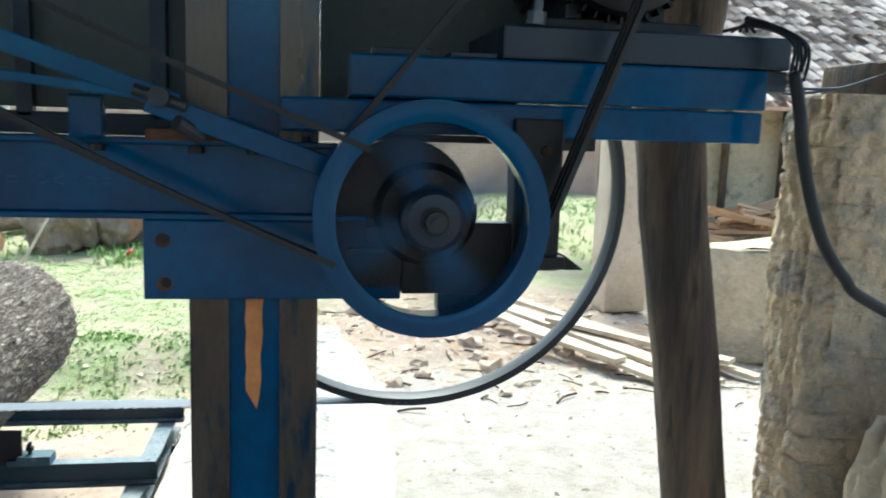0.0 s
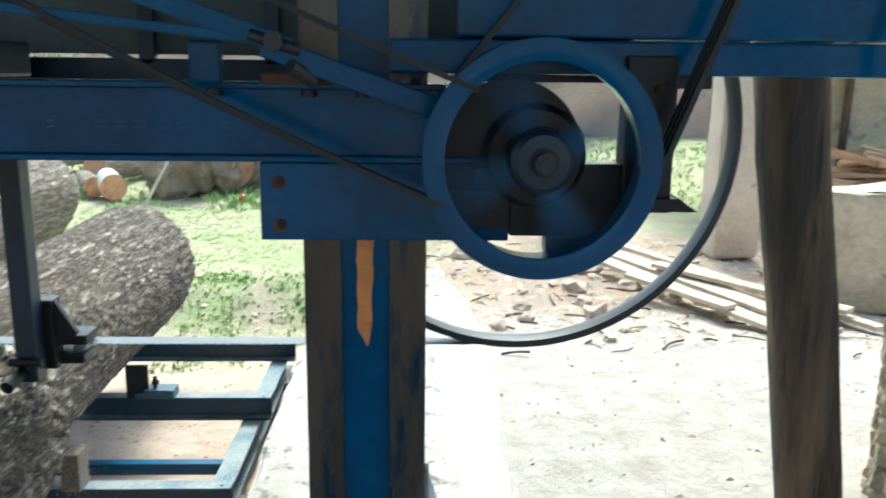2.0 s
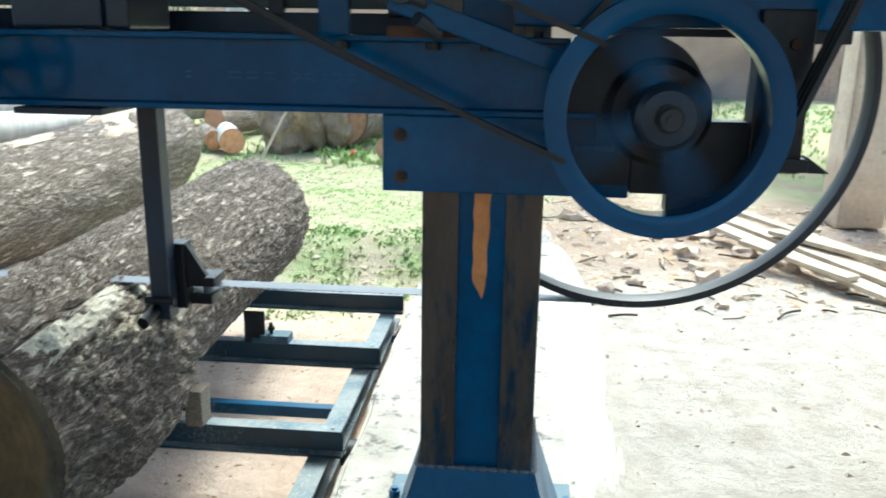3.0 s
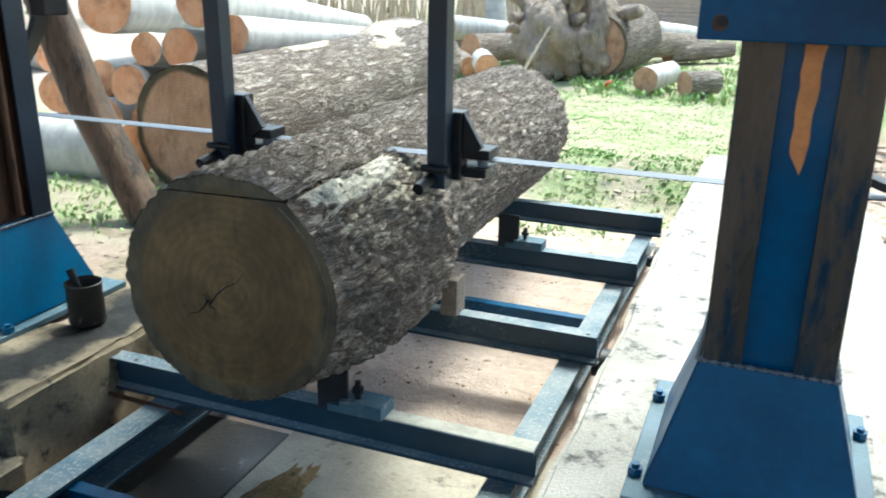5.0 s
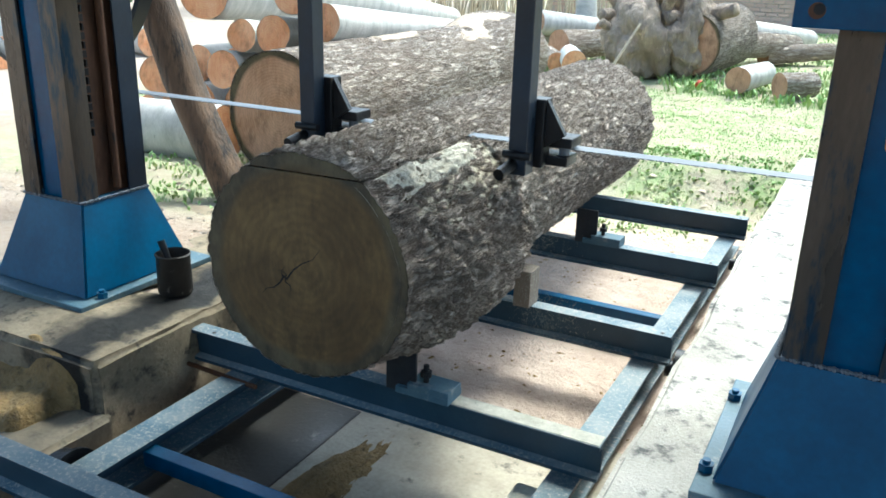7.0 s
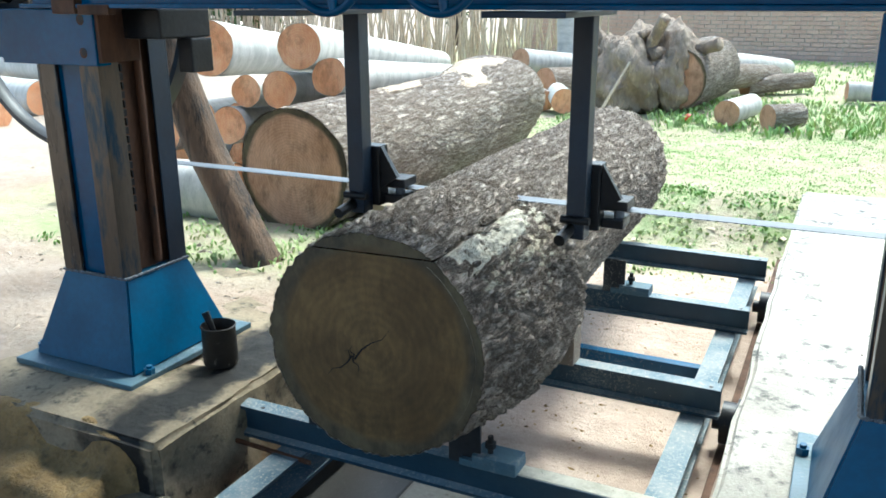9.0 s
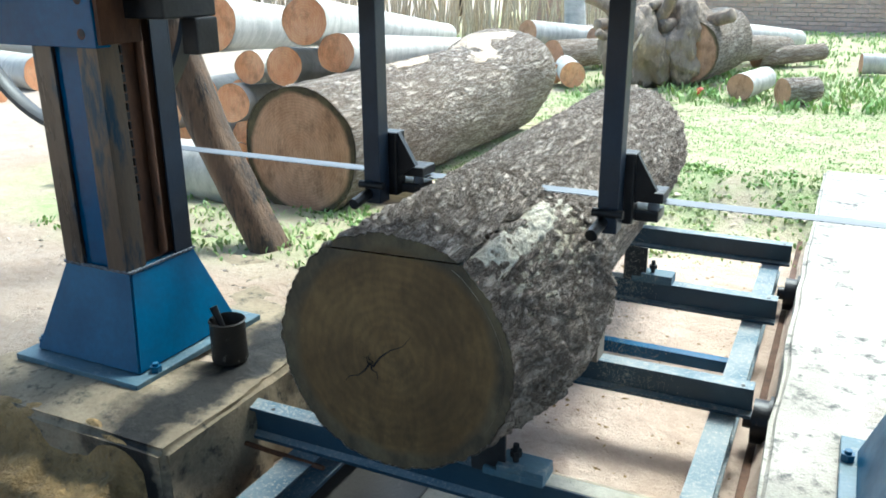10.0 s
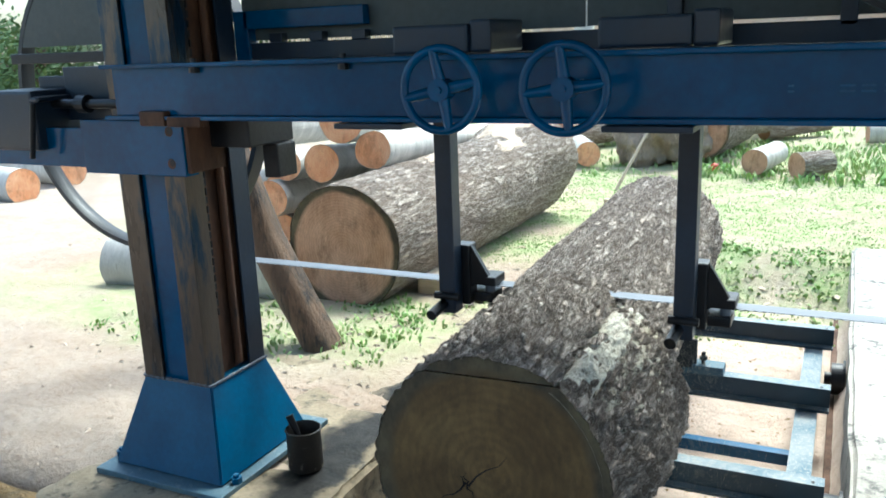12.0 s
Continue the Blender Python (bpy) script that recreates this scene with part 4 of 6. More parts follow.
# motor platform
part("platform_rail", boxes(((-0.246, 1.885, 1.428), (0.859, 1.95, 1.501)), bevel=0.006), BLUE, head, "blue lower rail of the motor platform")
part("platform_beam", boxes(((-0.10, 1.875, 1.505), (0.859, 2.06, 1.597)), bevel=0.006), BLUE, head, "dark blue motor platform beam")
part("platform_bed", boxes(((0.233, 1.88, 1.599), (0.915, 2.3, 1.673)), bevel=0.006), DARK_BLUE, head, "dark blue motor bed")
part("platform_lip", boxes(((0.861, 1.89, 1.55), (0.915, 2.05, 1.597)), bevel=0.004), DARK_BLUE, head)
part("platform_shelf", boxes(((-0.05, 1.90, 1.598), (0.08, 1.99, 1.614)), bevel=0.003), DARK_BLUE, head)
part("platform_shelf", boxes(((0.12, 1.90, 1.598), (0.225, 2.0, 1.611)), bevel=0.003), DARK_BLUE, head)
part("platform_strut", boxes(((-0.1, 1.96, 1.41), (0.3, 2.2, 1.50)), bevel=0.005), DARK_BLUE, head)
part("bolt_ear", rods(((0.335, 1.85, 1.40), (0.335, 1.865, 1.40), 0.012), seg=6), RUST, head)

# back cover sheets over the upper half of the band
part("cover_sheet", boxes(((-2.75, 2.30, 1.463), (-1.55, 2.31, 2.5)), ((-1.545, 2.30, 1.465), (-0.45, 2.31, 2.5)), bevel=0), SHEET, head, "dark sheet-metal band cover")
part("cover_sheet", boxes(((-0.16, 2.30, 1.45), (0.70, 2.31, 2.5)), bevel=0), SHEET, head, "dark sheet-metal band cover")
_arch = [(-3.386 + 0.585 * math.cos(radians(a)), 1.275 + 0.585 * math.sin(radians(a))) for a in range(20, 161, 7)]
part("cover_sheet", prism([(x, z) for x, z in _arch], (0, 2.36, 0), (0, 2.37, 0)), SHEET, head, "dark sheet-metal cover inside the band wheel")
part("cover_rail", boxes(((-2.76, 2.27, 1.40), (-0.45, 2.31, 1.455)), bevel=0.004), DARK_BLUE, head)
part("cover_rail", boxes(((-2.72, 2.26, 1.50), (-2.25, 2.30, 1.56)), ((-2.76, 2.26, 1.40), (-2.70, 2.3, 1.56)), bevel=0.004), BLUE, head)
part("cover_bar", boxes(((-3.9, 2.27, 1.41), (-3.05, 2.31, 1.45)), bevel=0.004), BLACK, head)
for x in (-2.62, -2.46, -2.3):
    part("cover_clip", boxes(((x, 2.265, 1.455), (x + 0.05, 2.30, 1.485)), bevel=0.003), DARK_BLUE, head)
for x in (-0.88, -1.30, -0.56):
    part("cover_stiffener", boxes(((x - 0.02, 2.27, 1.44), (x + 0.02, 2.30, 2.5)), bevel=0.003), DARK_BLUE, head)
for x0, x1 in ((-1.98, -1.76), (-1.42, -1.20)):
    part("guide_carrier", boxes(((x0, 1.95, Z1 + 0.002), (x1, 2.24, Z1 + 0.075)), ((x1, 1.96, Z1 + 0.002), (x1 + 0.06, 2.2, Z1 + 0.085)), bevel=0.008), DARK_BLUE, head, "dark guide slide block on the beam")


# guide posts with their rollers
def guide_post(x, label):
    gp = part("guide_post", boxes(((x - 0.028, 2.24, 0.585), (x + 0.028, 2.30, 1.42)), bevel=0.004), DARK_BLUE, head, label)
    part("guide_plate", boxes(((x - 0.14, 1.86, Z0 - 0.018), (x + 0.07, 2.32, Z0 - 0.003)), bevel=0.003), DARK_BLUE, gp)
    bm = bmesh.new()
    box(bm, (x - 0.01, 2.30, 0.60), (x + 0.055, 2.36, 0.80), 0.006)
    v = [bm.verts.new(p) for p in ((x + 0.055, 2.31, 0.80), (x + 0.115, 2.31, 0.70), (x + 0.055, 2.31, 0.66), (x + 0.055, 2.33, 0.80), (x + 0.115, 2.33, 0.70), (x + 0.055, 2.33, 0.66))]
    for f in ((0, 1, 2), (5, 4, 3), (0, 3, 4, 1), (1, 4, 5, 2), (2, 5, 3, 0)):
        bm.faces.new([v[i] for i in f])
    part("guide_bracket", bm, BLACK, gp, "black welded guide bracket")
    part("guide_jaw", boxes(((x - 0.02, 2.33, 0.66), (x + 0.13, 2.42, 0.69)), ((x - 0.02, 2.33, 0.605), (x + 0.12, 2.42, 0.635)), bevel=0.005), BLACK, gp)
    part("guide_roller", rods(((x + 0.10, 2.36, 0.63), (x + 0.10, 2.36, 0.69), 0.016)), STEEL, gp)
    part("clamp_pin", rods(((x - 0.02, 2.16, 0.60), (x - 0.01, 2.3, 0.625), 0.017), ((x - 0.04, 2.235, 0.645), (x + 0.045, 2.235, 0.645), 0.012)), BLACK, gp, "black clamp pin")
    return gp


guide_post(-1.245, "dark square guide post hanging near the log")
guide_post(-1.985, "dark square guide post with a black jaw")


def hand_wheel(x, turn):
    bm = bmesh.new()
    n, r, t = 48, 0.097, 0.011
    rings = []
    for k in range(n):
        a = 2 * math.pi * k / n
        c = Vector((math.cos(a), 0, math.sin(a)))
        rings.append([bm.verts.new(c * (r + t * math.cos(2 * math.pi * j / 8)) + Vector((0, t * math.sin(2 * math.pi * j / 8), 0))) for j in range(8)])
    for k in range(n):
        for j in range(8):
            bm.faces.new((rings[k][j], rings[(k + 1) % n][j], rings[(k + 1) % n][(j + 1) % 8], rings[k][(j + 1) % 8]))
    bmesh.ops.recalc_face_normals(bm, faces=bm.faces)
    hw = part("hand_wheel", bm, BLUE, head, "blue cast hand wheel with four spokes", smooth=180)
    hw.location = (x, 1.75, 1.326)
    for k in range(4):
        a = math.pi / 2 * k + turn
        d = Vector((math.cos(a), 0, math.sin(a)))
        bm = bmesh.new()
        rod(bm, d * 0.012 + Vector((0, 0.008, 0)), d * 0.094, 0.016, 0.011, seg=10)
        part("hand_wheel_spoke", bm, BLUE, hw, smooth=60)
    part("hand_wheel_hub", rods(((0, -0.015, 0), (0, 0.03, 0), 0.027), ((0, -0.022, 0), (0, -0.014, 0), 0.01), seg=20), BLUE, hw, smooth=40)
    part("hand_wheel_shaft", rods(((0, 0.03, 0), (0, 0.17, 0), 0.013)), BLACK, hw)


hand_wheel(-1.745, 0.2)
hand_wheel(-1.44, 0.12)
# belts from the pulley to the motor and to the countershaft
def belt(name, p0, p1, w=0.017, label="black rubber drive belt", sag=0.012):
    """One slightly sagging strip of V belt."""
    bm = bmesh.new()
    a, b = Vector(p0), Vector(p1)
    up = (b - a).cross(Vector((0, 1, 0))).normalized() * 0.006
    side, n, prev = Vector((0, w / 2, 0)), 18, None
    for k in range(n + 1):
        t = k / n
        c = a.lerp(b, t) - Vector((0, 0, sag * (b - a).length * 4 * t * (1 - t)))
        ring = [bm.verts.new(c + s * side + u * up) for s, u in ((-1, -1), (1, -1), (1, 1), (-1, 1))]
        if prev:
            for j in range(4):
                bm.faces.new((prev[j], prev[(j + 1) % 4], ring[(j + 1) % 4], ring[j]))
        prev = ring
    bmesh.ops.holes_fill(bm, edges=bm.edges)
    bmesh.ops.recalc_face_normals(bm, faces=bm.faces)
    return part(name, bm, RUBBER, head, label)


MX, MZ, MR = 0.49, 1.99, 0.11
for dy in (-0.036, -0.009, 0.018):
    y = PY + dy
    belt("drive_belt", (PX - 0.175, y, PZ + 0.172), (MX - 0.09, y, MZ + 0.06), sag=0.0)
    belt("drive_belt", (PX + 0.245, y, PZ - 0.03), (MX + 0.11, y, MZ - 0.02), sag=0.0)
for dy in (-0.05, -0.02):
    y = PY + dy
    belt("feed_belt", (-0.06, y, 1.395), (-1.0, y, 1.797), sag=0.006)
    belt("feed_belt", (-0.13, y, 1.16), (-1.0, y, 1.555 - dy * 0.5), sag=0.014)
cs = part("feed_pulley", lathe([(0.02, -0.03), (0.125, -0.03), (0.113, -0.015), (0.125, 0.0), (0.113, 0.015), (0.125, 0.03), (0.02, 0.03)], 40), TYRE_STEEL, head, "grey feed pulley", smooth=35)
cs.location = (-1.04, PY - 0.03, 1.68)
bm = bmesh.new()
bar(bm, (-0.98, 1.77, 1.66), (-0.44, 1.80, 1.475), 0.05, 0.04)
part("tension_arm", bm, BLUE_BRIGHT, head, "bright blue tensioner arm")
bm = bmesh.new()
bar(bm, (-0.50, 1.79, 1.48), (-0.12, 1.84, 1.345), 0.05, 0.045)
part("tension_arm", bm, BLUE, head, "blue tensioner arm")
bm = bmesh.new()
bar(bm, (-1.0, 1.76, 1.545), (-0.45, 1.79, 1.485), 0.03, 0.02)
part("tie_bar", bm, BLUE_BRIGHT, head)
part("arm_knuckle", rods(((-0.47, 1.74, 1.487), (-0.47, 1.83, 1.487), 0.02), ((-0.52, 1.765, 1.50), (-0.42, 1.765, 1.47), 0.012), ((-0.44, 1.76, 1.44), (-0.40, 1.80, 1.41), 0.016), seg=10), TYRE_STEEL, head)
part("beam_tab", boxes(((-0.66, 1.83, Z1 - 0.002), (-0.595, 1.87, 1.49)), bevel=0.006), BLUE, head, "blue rectangular lug on the beam")
part("screw_block", boxes(((-0.45, 1.82, 1.41), (-0.40, 1.86, 1.44)), ((-0.52, 1.87, 1.40), (-0.36, 1.92, 1.425)), bevel=0.004), RUST, head)


# ---- electric motor on its platform ----
motor = thing("electric_motor", (0.51, 1.93, 1.674), "black finned electric motor on a blue platform", "motor")
bm = bmesh.new()
rod(bm, (0, -0.02, 0.2), (0, 0.42, 0.2), 0.15, seg=40)
part("motor_body", bm, BLACK, motor, "finned motor body")
for k in range(36):
    a = 2 * math.pi * k / 36
    part("cooling_fin", bar(bmesh.new(), (0.165 * math.cos(a), -0.02, 0.2 + 0.165 * math.sin(a)), (0.165 * math.cos(a), 0.4, 0.2 + 0.165 * math.sin(a)), 0.006, 0.04, up=(math.cos(a), 0, math.sin(a)), bevel=0), BLACK, motor)
part("end_bell", lathe([(0.02, -0.03), (0.12, -0.03), (0.165, -0.01), (0.17, 0.03), (0.02, 0.03)], 40), BLACK, motor, smooth=40).location = (0, -0.05, 0.2)
part("motor_foot", boxes(((-0.2, 0.0, -0.001), (0.2, 0.10, 0.025)), ((-0.2, 0.28, -0.001), (0.2, 0.38, 0.025)), ((-0.12, 0.02, 0.02), (-0.08, 0.36, 0.09)), ((0.08, 0.02, 0.02), (0.12, 0.36, 0.09)), bevel=0.004), BLACK, motor)
part("motor_pulley", lathe([(0.02, -0.03), (MR, -0.03), (MR - 0.012, -0.015), (MR, 0.0), (MR - 0.012, 0.015), (MR, 0.03), (0.02, 0.03)], 40), TYRE_STEEL, motor, smooth=35).location = (-0.02, -0.14, 0.316)
part("tension_bolt", rods(((-0.20, -0.03, 0.002), (-0.18, -0.03, 0.3), 0.011), seg=8), STEEL, motor, "bright tension bolt")
part("tension_nut", rods(((-0.201, -0.03, 0.002), (-0.199, -0.03, 0.03), 0.022), seg=6), STEEL, motor)

# cables from the motor along the mud pillar
_c = thing("power_cable", (0, 0, 0), "dark sheathed power cable drooping from the motor platform", "cable")
part("sheath", tube([(0.865, 1.78, 1.585), (0.868, 1.75, 1.50), (0.878, 1.74, 1.41), (0.905, 1.73, 1.30), (0.945, 1.73, 1.21), (1.0, 1.73, 1.14), (1.08, 1.74, 1.08), (1.5, 1.8, 0.9), (2.0, 1.9, 0.75)], 0.014), RUBBER, _c, smooth=180)
for k in range(5):
    part("wire", tube([(0.74 + 0.02 * k, 1.88, 1.68), (0.80, 1.84 + 0.01 * k, 1.69 + 0.006 * k), (0.865 + 0.008 * k, 1.80, 1.655), (0.86 + 0.008 * k, 1.785, 1.59 - 0.02 * (k % 3))], 0.004, 6), BLACK, _c, smooth=180)
for k in range(2):
    part("wire", tube([(0.87, 1.79, 1.60 - 0.02 * k), (1.1, 2.2, 1.585 - 0.02 * k), (1.4, 2.4, 1.6), (1.62, 2.49, 1.66)], 0.004, 6), BLACK, _c, smooth=180)


# ---- log carriage on its rails ----
def i_beam(x0, x1, y, z0, z1, w=0.062):
    c, t, h = 0.005, 0.011, z1 - z0
    prof = [(-w / 2, 0), (w / 2, 0), (w / 2, t), (c, t * 1.6), (c, h - t * 1.6), (w / 2, h - t), (w / 2, h), (-w / 2, h), (-w / 2, h - t), (-c, h - t * 1.6), (-c, t * 1.6), (-w / 2, t)]
    return prism(prof, (x0, y + w / 2, z0), (x1, y + w / 2, z0))


CAR = Vector((-1.6, 1.97, 0.0))
carriage = thing("log_carriage", CAR, "blue-grey steel log carriage of cross beams on long runners", "carriage")


def on_car(bm):
    bmesh.ops.translate(bm, verts=bm.verts, vec=-CAR)
    return bm


YS = (0.36, 1.165, 1.97, 2.765, 3.605, 4.39)
for y in YS:
    x1 = -0.845
    cb = part("cross_beam", on_car(i_beam(-2.377, x1, y, -0.152, -0.042)), CARRIAGE_PAINT, carriage, "dusty blue-grey cross beam")
    if y > 1.9:
        bm = bmesh.new()
        box(bm, (-1.30 if y < 2.5 else -1.2, y + 0.004, -0.0425), (x1 - 0.003, y + 0.058, -0.0395), 0.001)
        if y < 2.5:
            part("dust_layer", on_car(bm), DUSTY_EDGE, cb, "crust of pale sawdust")
        else:
            bm.free()
    if y > 1.9:
        for hx in (-2.2, -0.88):
            part("bolt_hole", on_car(rods(((hx, y + 0.02, -0.042), (hx, y + 0.02, -0.0405), 0.007), seg=10)), BLACK, cb)
for x, w in ((-2.12, 0.10), (-0.975, 0.085)):
    bm = prism([(0, 0), (w, 0), (w, 0.012), (0.01, 0.012), (0.01, 0.096), (w, 0.096), (w, 0.108), (0, 0.108)], (x, 0.3, -0.262), (x, 4.6, -0.262))
    part("runner", on_car(bm), CARRIAGE_PAINT, carriage, "long channel runner")
for y in (1.50, 3.22):
    part("tie_strut", on_car(boxes(((-2.03, y, -0.225), (-0.97, y + 0.045, -0.175)), bevel=0.003)), BLUE_BRIGHT, carriage, "bright blue tie strut")
for y in (1.35, 2.9, 4.2):
    for x in (-0.845, -2.2):
        wl = part("carriage_wheel", on_car(rods(((x, y, -0.225), (x + 0.05, y, -0.225), 0.078), ((x + 0.05, y, -0.225), (x + 0.062, y, -0.225), 0.095), ((x - 0.03, y, -0.225), (x, y, -0.225), 0.03), seg=28)), BLACK, carriage, "black flanged carriage wheel", smooth=40)


def log_stop(x, y):
    st = part("log_stop", on_car(boxes(((x - 0.05, y + 0.0, -0.042), (x + 0.05, y + 0.012, 0.115)), ((x - 0.05, y + 0.01, -0.042), (x - 0.038, y + 0.055, 0.10)), bevel=0.002)), TYRE_STEEL, carriage, "dark steel log stop")
    part("stop_foot", on_car(boxes(((x - 0.01, y - 0.015, -0.040), (x + 0.165, y + 0.075, -0.018)), ((x + 0.03, y - 0.015, -0.019), (x + 0.165, y + 0.07, 0.001)), bevel=0.003)), BLUE_DUSTY, st, "dusty clamping foot")
    part("stop_bolt", on_car(rods(((x + 0.075, y + 0.02, 0.0), (x + 0.075, y + 0.02, 0.055), 0.009), ((x + 0.075, y + 0.02, 0.02), (x + 0.075, y + 0.02, 0.036), 0.017), seg=8)), BLACK, st)


part("retaining_rod", on_car(rods(((-2.34, 1.932, -0.148), (-1.98, 1.932, -0.160), 0.008), seg=8)), RUST, carriage, "rusty bent rod along the beam")
log_stop(-1.455, 1.965)
log_stop(-1.44, 3.60)
log_stop(-1.95, 1.965)
log_stop(-1.95, 3.60)
part("wooden_chock", on_car(boxes(((-1.43, 2.74, -0.042), (-1.365, 2.83, 0.10)), bevel=0.004)), DIRT_WALL, carriage, "grey wooden chock")
part("wooden_chock", on_car(boxes(((-1.9, 2.74, -0.042), (-1.84, 2.83, 0.10)), bevel=0.004)), PLANK, carriage, "pale wooden chock")
for x in (-2.22, -0.82):
    tagged(part("rail", boxes(((x - 0.03, -2.5, -0.345), (x + 0.09, 5.4, -0.322)), ((x + 0.015, -2.5, -0.325), (x + 0.045, 5.4, -0.303)), bevel=0.003), RUST), "rusty steel track rail of the log bed", "rail", kind="structure")
_pad = boxes(((-1.06, 1.55, -0.30), (-0.80, 1.93, -0.20)), bevel=0.01)
tagged(part("concrete_block", _pad, DUSTY_EDGE), "pale dust-covered concrete block in the log bed", "block")


# ---- logs ----
def log_mesh(length, r0, r1, seed, seg=96, rows=60, bumps=0.05, plates=0.0, bend=0.0, flare=None, swell=None, coarse=0.0):
    bm = bmesh.new()
    rings = []
    for k in range(rows + 1):
        t = k / rows
        ring = []
        for j in range(seg):
            a = 2 * math.pi * j / seg
            d = Vector((math.cos(a), math.sin(a), 0))
            r = r0 + (r1 - r0) * t
            if flare:
                r *= 1 + flare * max(0, t - 0.7) ** 2 * 9
            q = Vector((d.x * 1.1, d.y * 1.1, t * length * 0.9)) + Vector((seed, seed, 0))
            r *= 1 + bumps * noise.noise(q) + bumps * 0.4 * noise.noise(q * 3)
            if swell:
                r += swell(d, t * length)
            if plates:
                p = Vector((d.x * r * 27, d.y * r * 27, t * length * 10)) + Vector((seed, 0, 0))
                w = noise.noise_vector(p * 0.7) * 0.9
                f = noise.voronoi(p + w)[0]
                near = (1.0 + coarse * (1 - float(smooth(0.6, 0.9, t * length)))) * (0.3 + 0.7 * float(smooth(0.0, 0.05, t * length)))
                r += plates * near * (min(1.0, (f[1] - f[0]) * 3.0) - 0.6 + 0.5 * noise.noise(p * 1.9))
            ring.append(bm.verts.new((d.x * r, d.y * r + bend * math.sin(math.pi * t), t * length)))
        rings.append(ring)
        if k:
            for j in range(seg):
                bm.faces.new((rings[k - 1][j], rings[k - 1][(j + 1) % seg], ring[(j + 1) % seg], ring[j]))
    return bm, rings


def end_cap(ring, z, inset=0.985):
    bm = bmesh.new()
    c = sum((v.co for v in ring), Vector()) / len(ring)
    loops = [[bm.verts.new(Vector((*(c + (v.co - c) * k * inset).xy, z))) for v in ring] for k in (1.0, 0.7, 0.4)]
    n = len(ring)
    for a, b in zip(loops, loops[1:]):
        for j in range(n):
            bm.faces.new((a[j], a[(j + 1) % n], b[(j + 1) % n], b[j]))
    m = bm.verts.new(Vector((c.x, c.y, z)))
    for j in range(n):
        bm.faces.new((loops[-1][j], loops[-1][(j + 1) % n], m))
    bmesh.ops.recalc_face_normals(bm, faces=bm.faces)
    if bm.faces[:][0].normal.z * (1 if z > 0.2 else -1) < 0:
        bmesh.ops.reverse_faces(bm, faces=bm.faces)
    return bm


def log_pose(p0, p1):
    d = Vector(p1) - Vector(p0)
    return Matrix.Translation(p0) @ d.to_track_quat("Z", "Y").to_matrix().to_4x4(), d.length


def add_log(p0, p1, r0, r1, bark_mat, end_mat, label, seed, group="stacked logs", seg=64, rows=30, bumps=0.05, plates=0.0, bend=0.0, flare=None, name="log", swell=None):
    m, l = log_pose(p0, p1)
    th = thing(name, m, label, "log", group)
    bm, rings = log_mesh(l, r0, r1, seed, seg, rows, bumps, plates, bend, flare, swell)
    e0, e1 = end_cap(rings[0], 0.002), end_cap(rings[-1], l - 0.002)
    part("bark", bm, bark_mat, th, smooth=180 if not plates else 60)
    part("sawn_end", e0, end_mat, th)
    part("sawn_end", e1, end_mat, th)
    return th


# the log on the saw: its front is parted by the kerf, above which the slab lies
LOG0, LOG1 = Vector((-1.60, 1.705, 0.398)), Vector((-1.765, 4.62, 0.335))
LOG_POSE, LOG_L = log_pose(LOG0, LOG1)
sawn = thing("sawn_log", LOG_POSE, "thick barked log with a saw kerf lying on the carriage", "log")
_flip = -1 if (LOG_POSE.to_3x3() @ Vector((1, 0, 0))).x < 0 else 1


def butt_swell(d, z):
    """The butt swells on its flank until its thick bark breaks off."""
    s = float(smooth(0.0, 0.40, z) * (1 - smooth(0.66, 0.74, z)))
    side = max(0.0, d.x * _flip * 0.94 - d.y * 0.34)
    return SWELL * s * side ** 1.2


SWELL = 0.085
full, rings = log_mesh(LOG_L, 0.308, 0.335, 3.0, 300, 400, 0.035, 0.012, swell=butt_swell, coarse=0.7)
cut = 0.70
inv = LOG_POSE.inverted()
kerf_p, kerf_n = inv @ Vector((-1.6, 1.7, 0.652)), (inv.to_3x3() @ Vector((0, 0, 1))).normalized()


def piece(z0, z1, upper=None):
    bm = full.copy()
    g = lambda: bm.verts[:] + bm.edges[:] + bm.faces[:]
    if z0 > 0:
        bmesh.ops.bisect_plane(bm, geom=g(), plane_co=(0, 0, z0), plane_no=(0, 0, 1), clear_inner=True)
    if z1 < LOG_L:
        bmesh.ops.bisect_plane(bm, geom=g(), plane_co=(0, 0, z1), plane_no=(0, 0, 1), clear_outer=True)
    if upper is not None:
        off = kerf_n * (0.0028 if upper else -0.001)
        bmesh.ops.bisect_plane(bm, geom=g(), plane_co=kerf_p + off, plane_no=kerf_n, clear_inner=upper, clear_outer=not upper)
    bmesh.ops.holes_fill(bm, edges=[e for e in bm.edges if e.is_boundary])
    return bm


def clad(bm, name, label):
    """A piece of the log in bark, open at its sawn faces."""
    bmesh.ops.delete(bm, geom=[f for f in bm.faces if len(f.verts) > 12], context="FACES")
    return part(name, bm, BARK, sawn, label, smooth=60)


def half_cap(upper):
    bm = end_cap(rings[0], 0.001, 0.992)
    off = kerf_n * (0.0028 if upper else -0.001)
    bmesh.ops.bisect_plane(bm, geom=bm.verts[:] + bm.edges[:] + bm.faces[:], plane_co=kerf_p + off, plane_no=kerf_n, clear_inner=upper, clear_outer=not upper)
    return bm


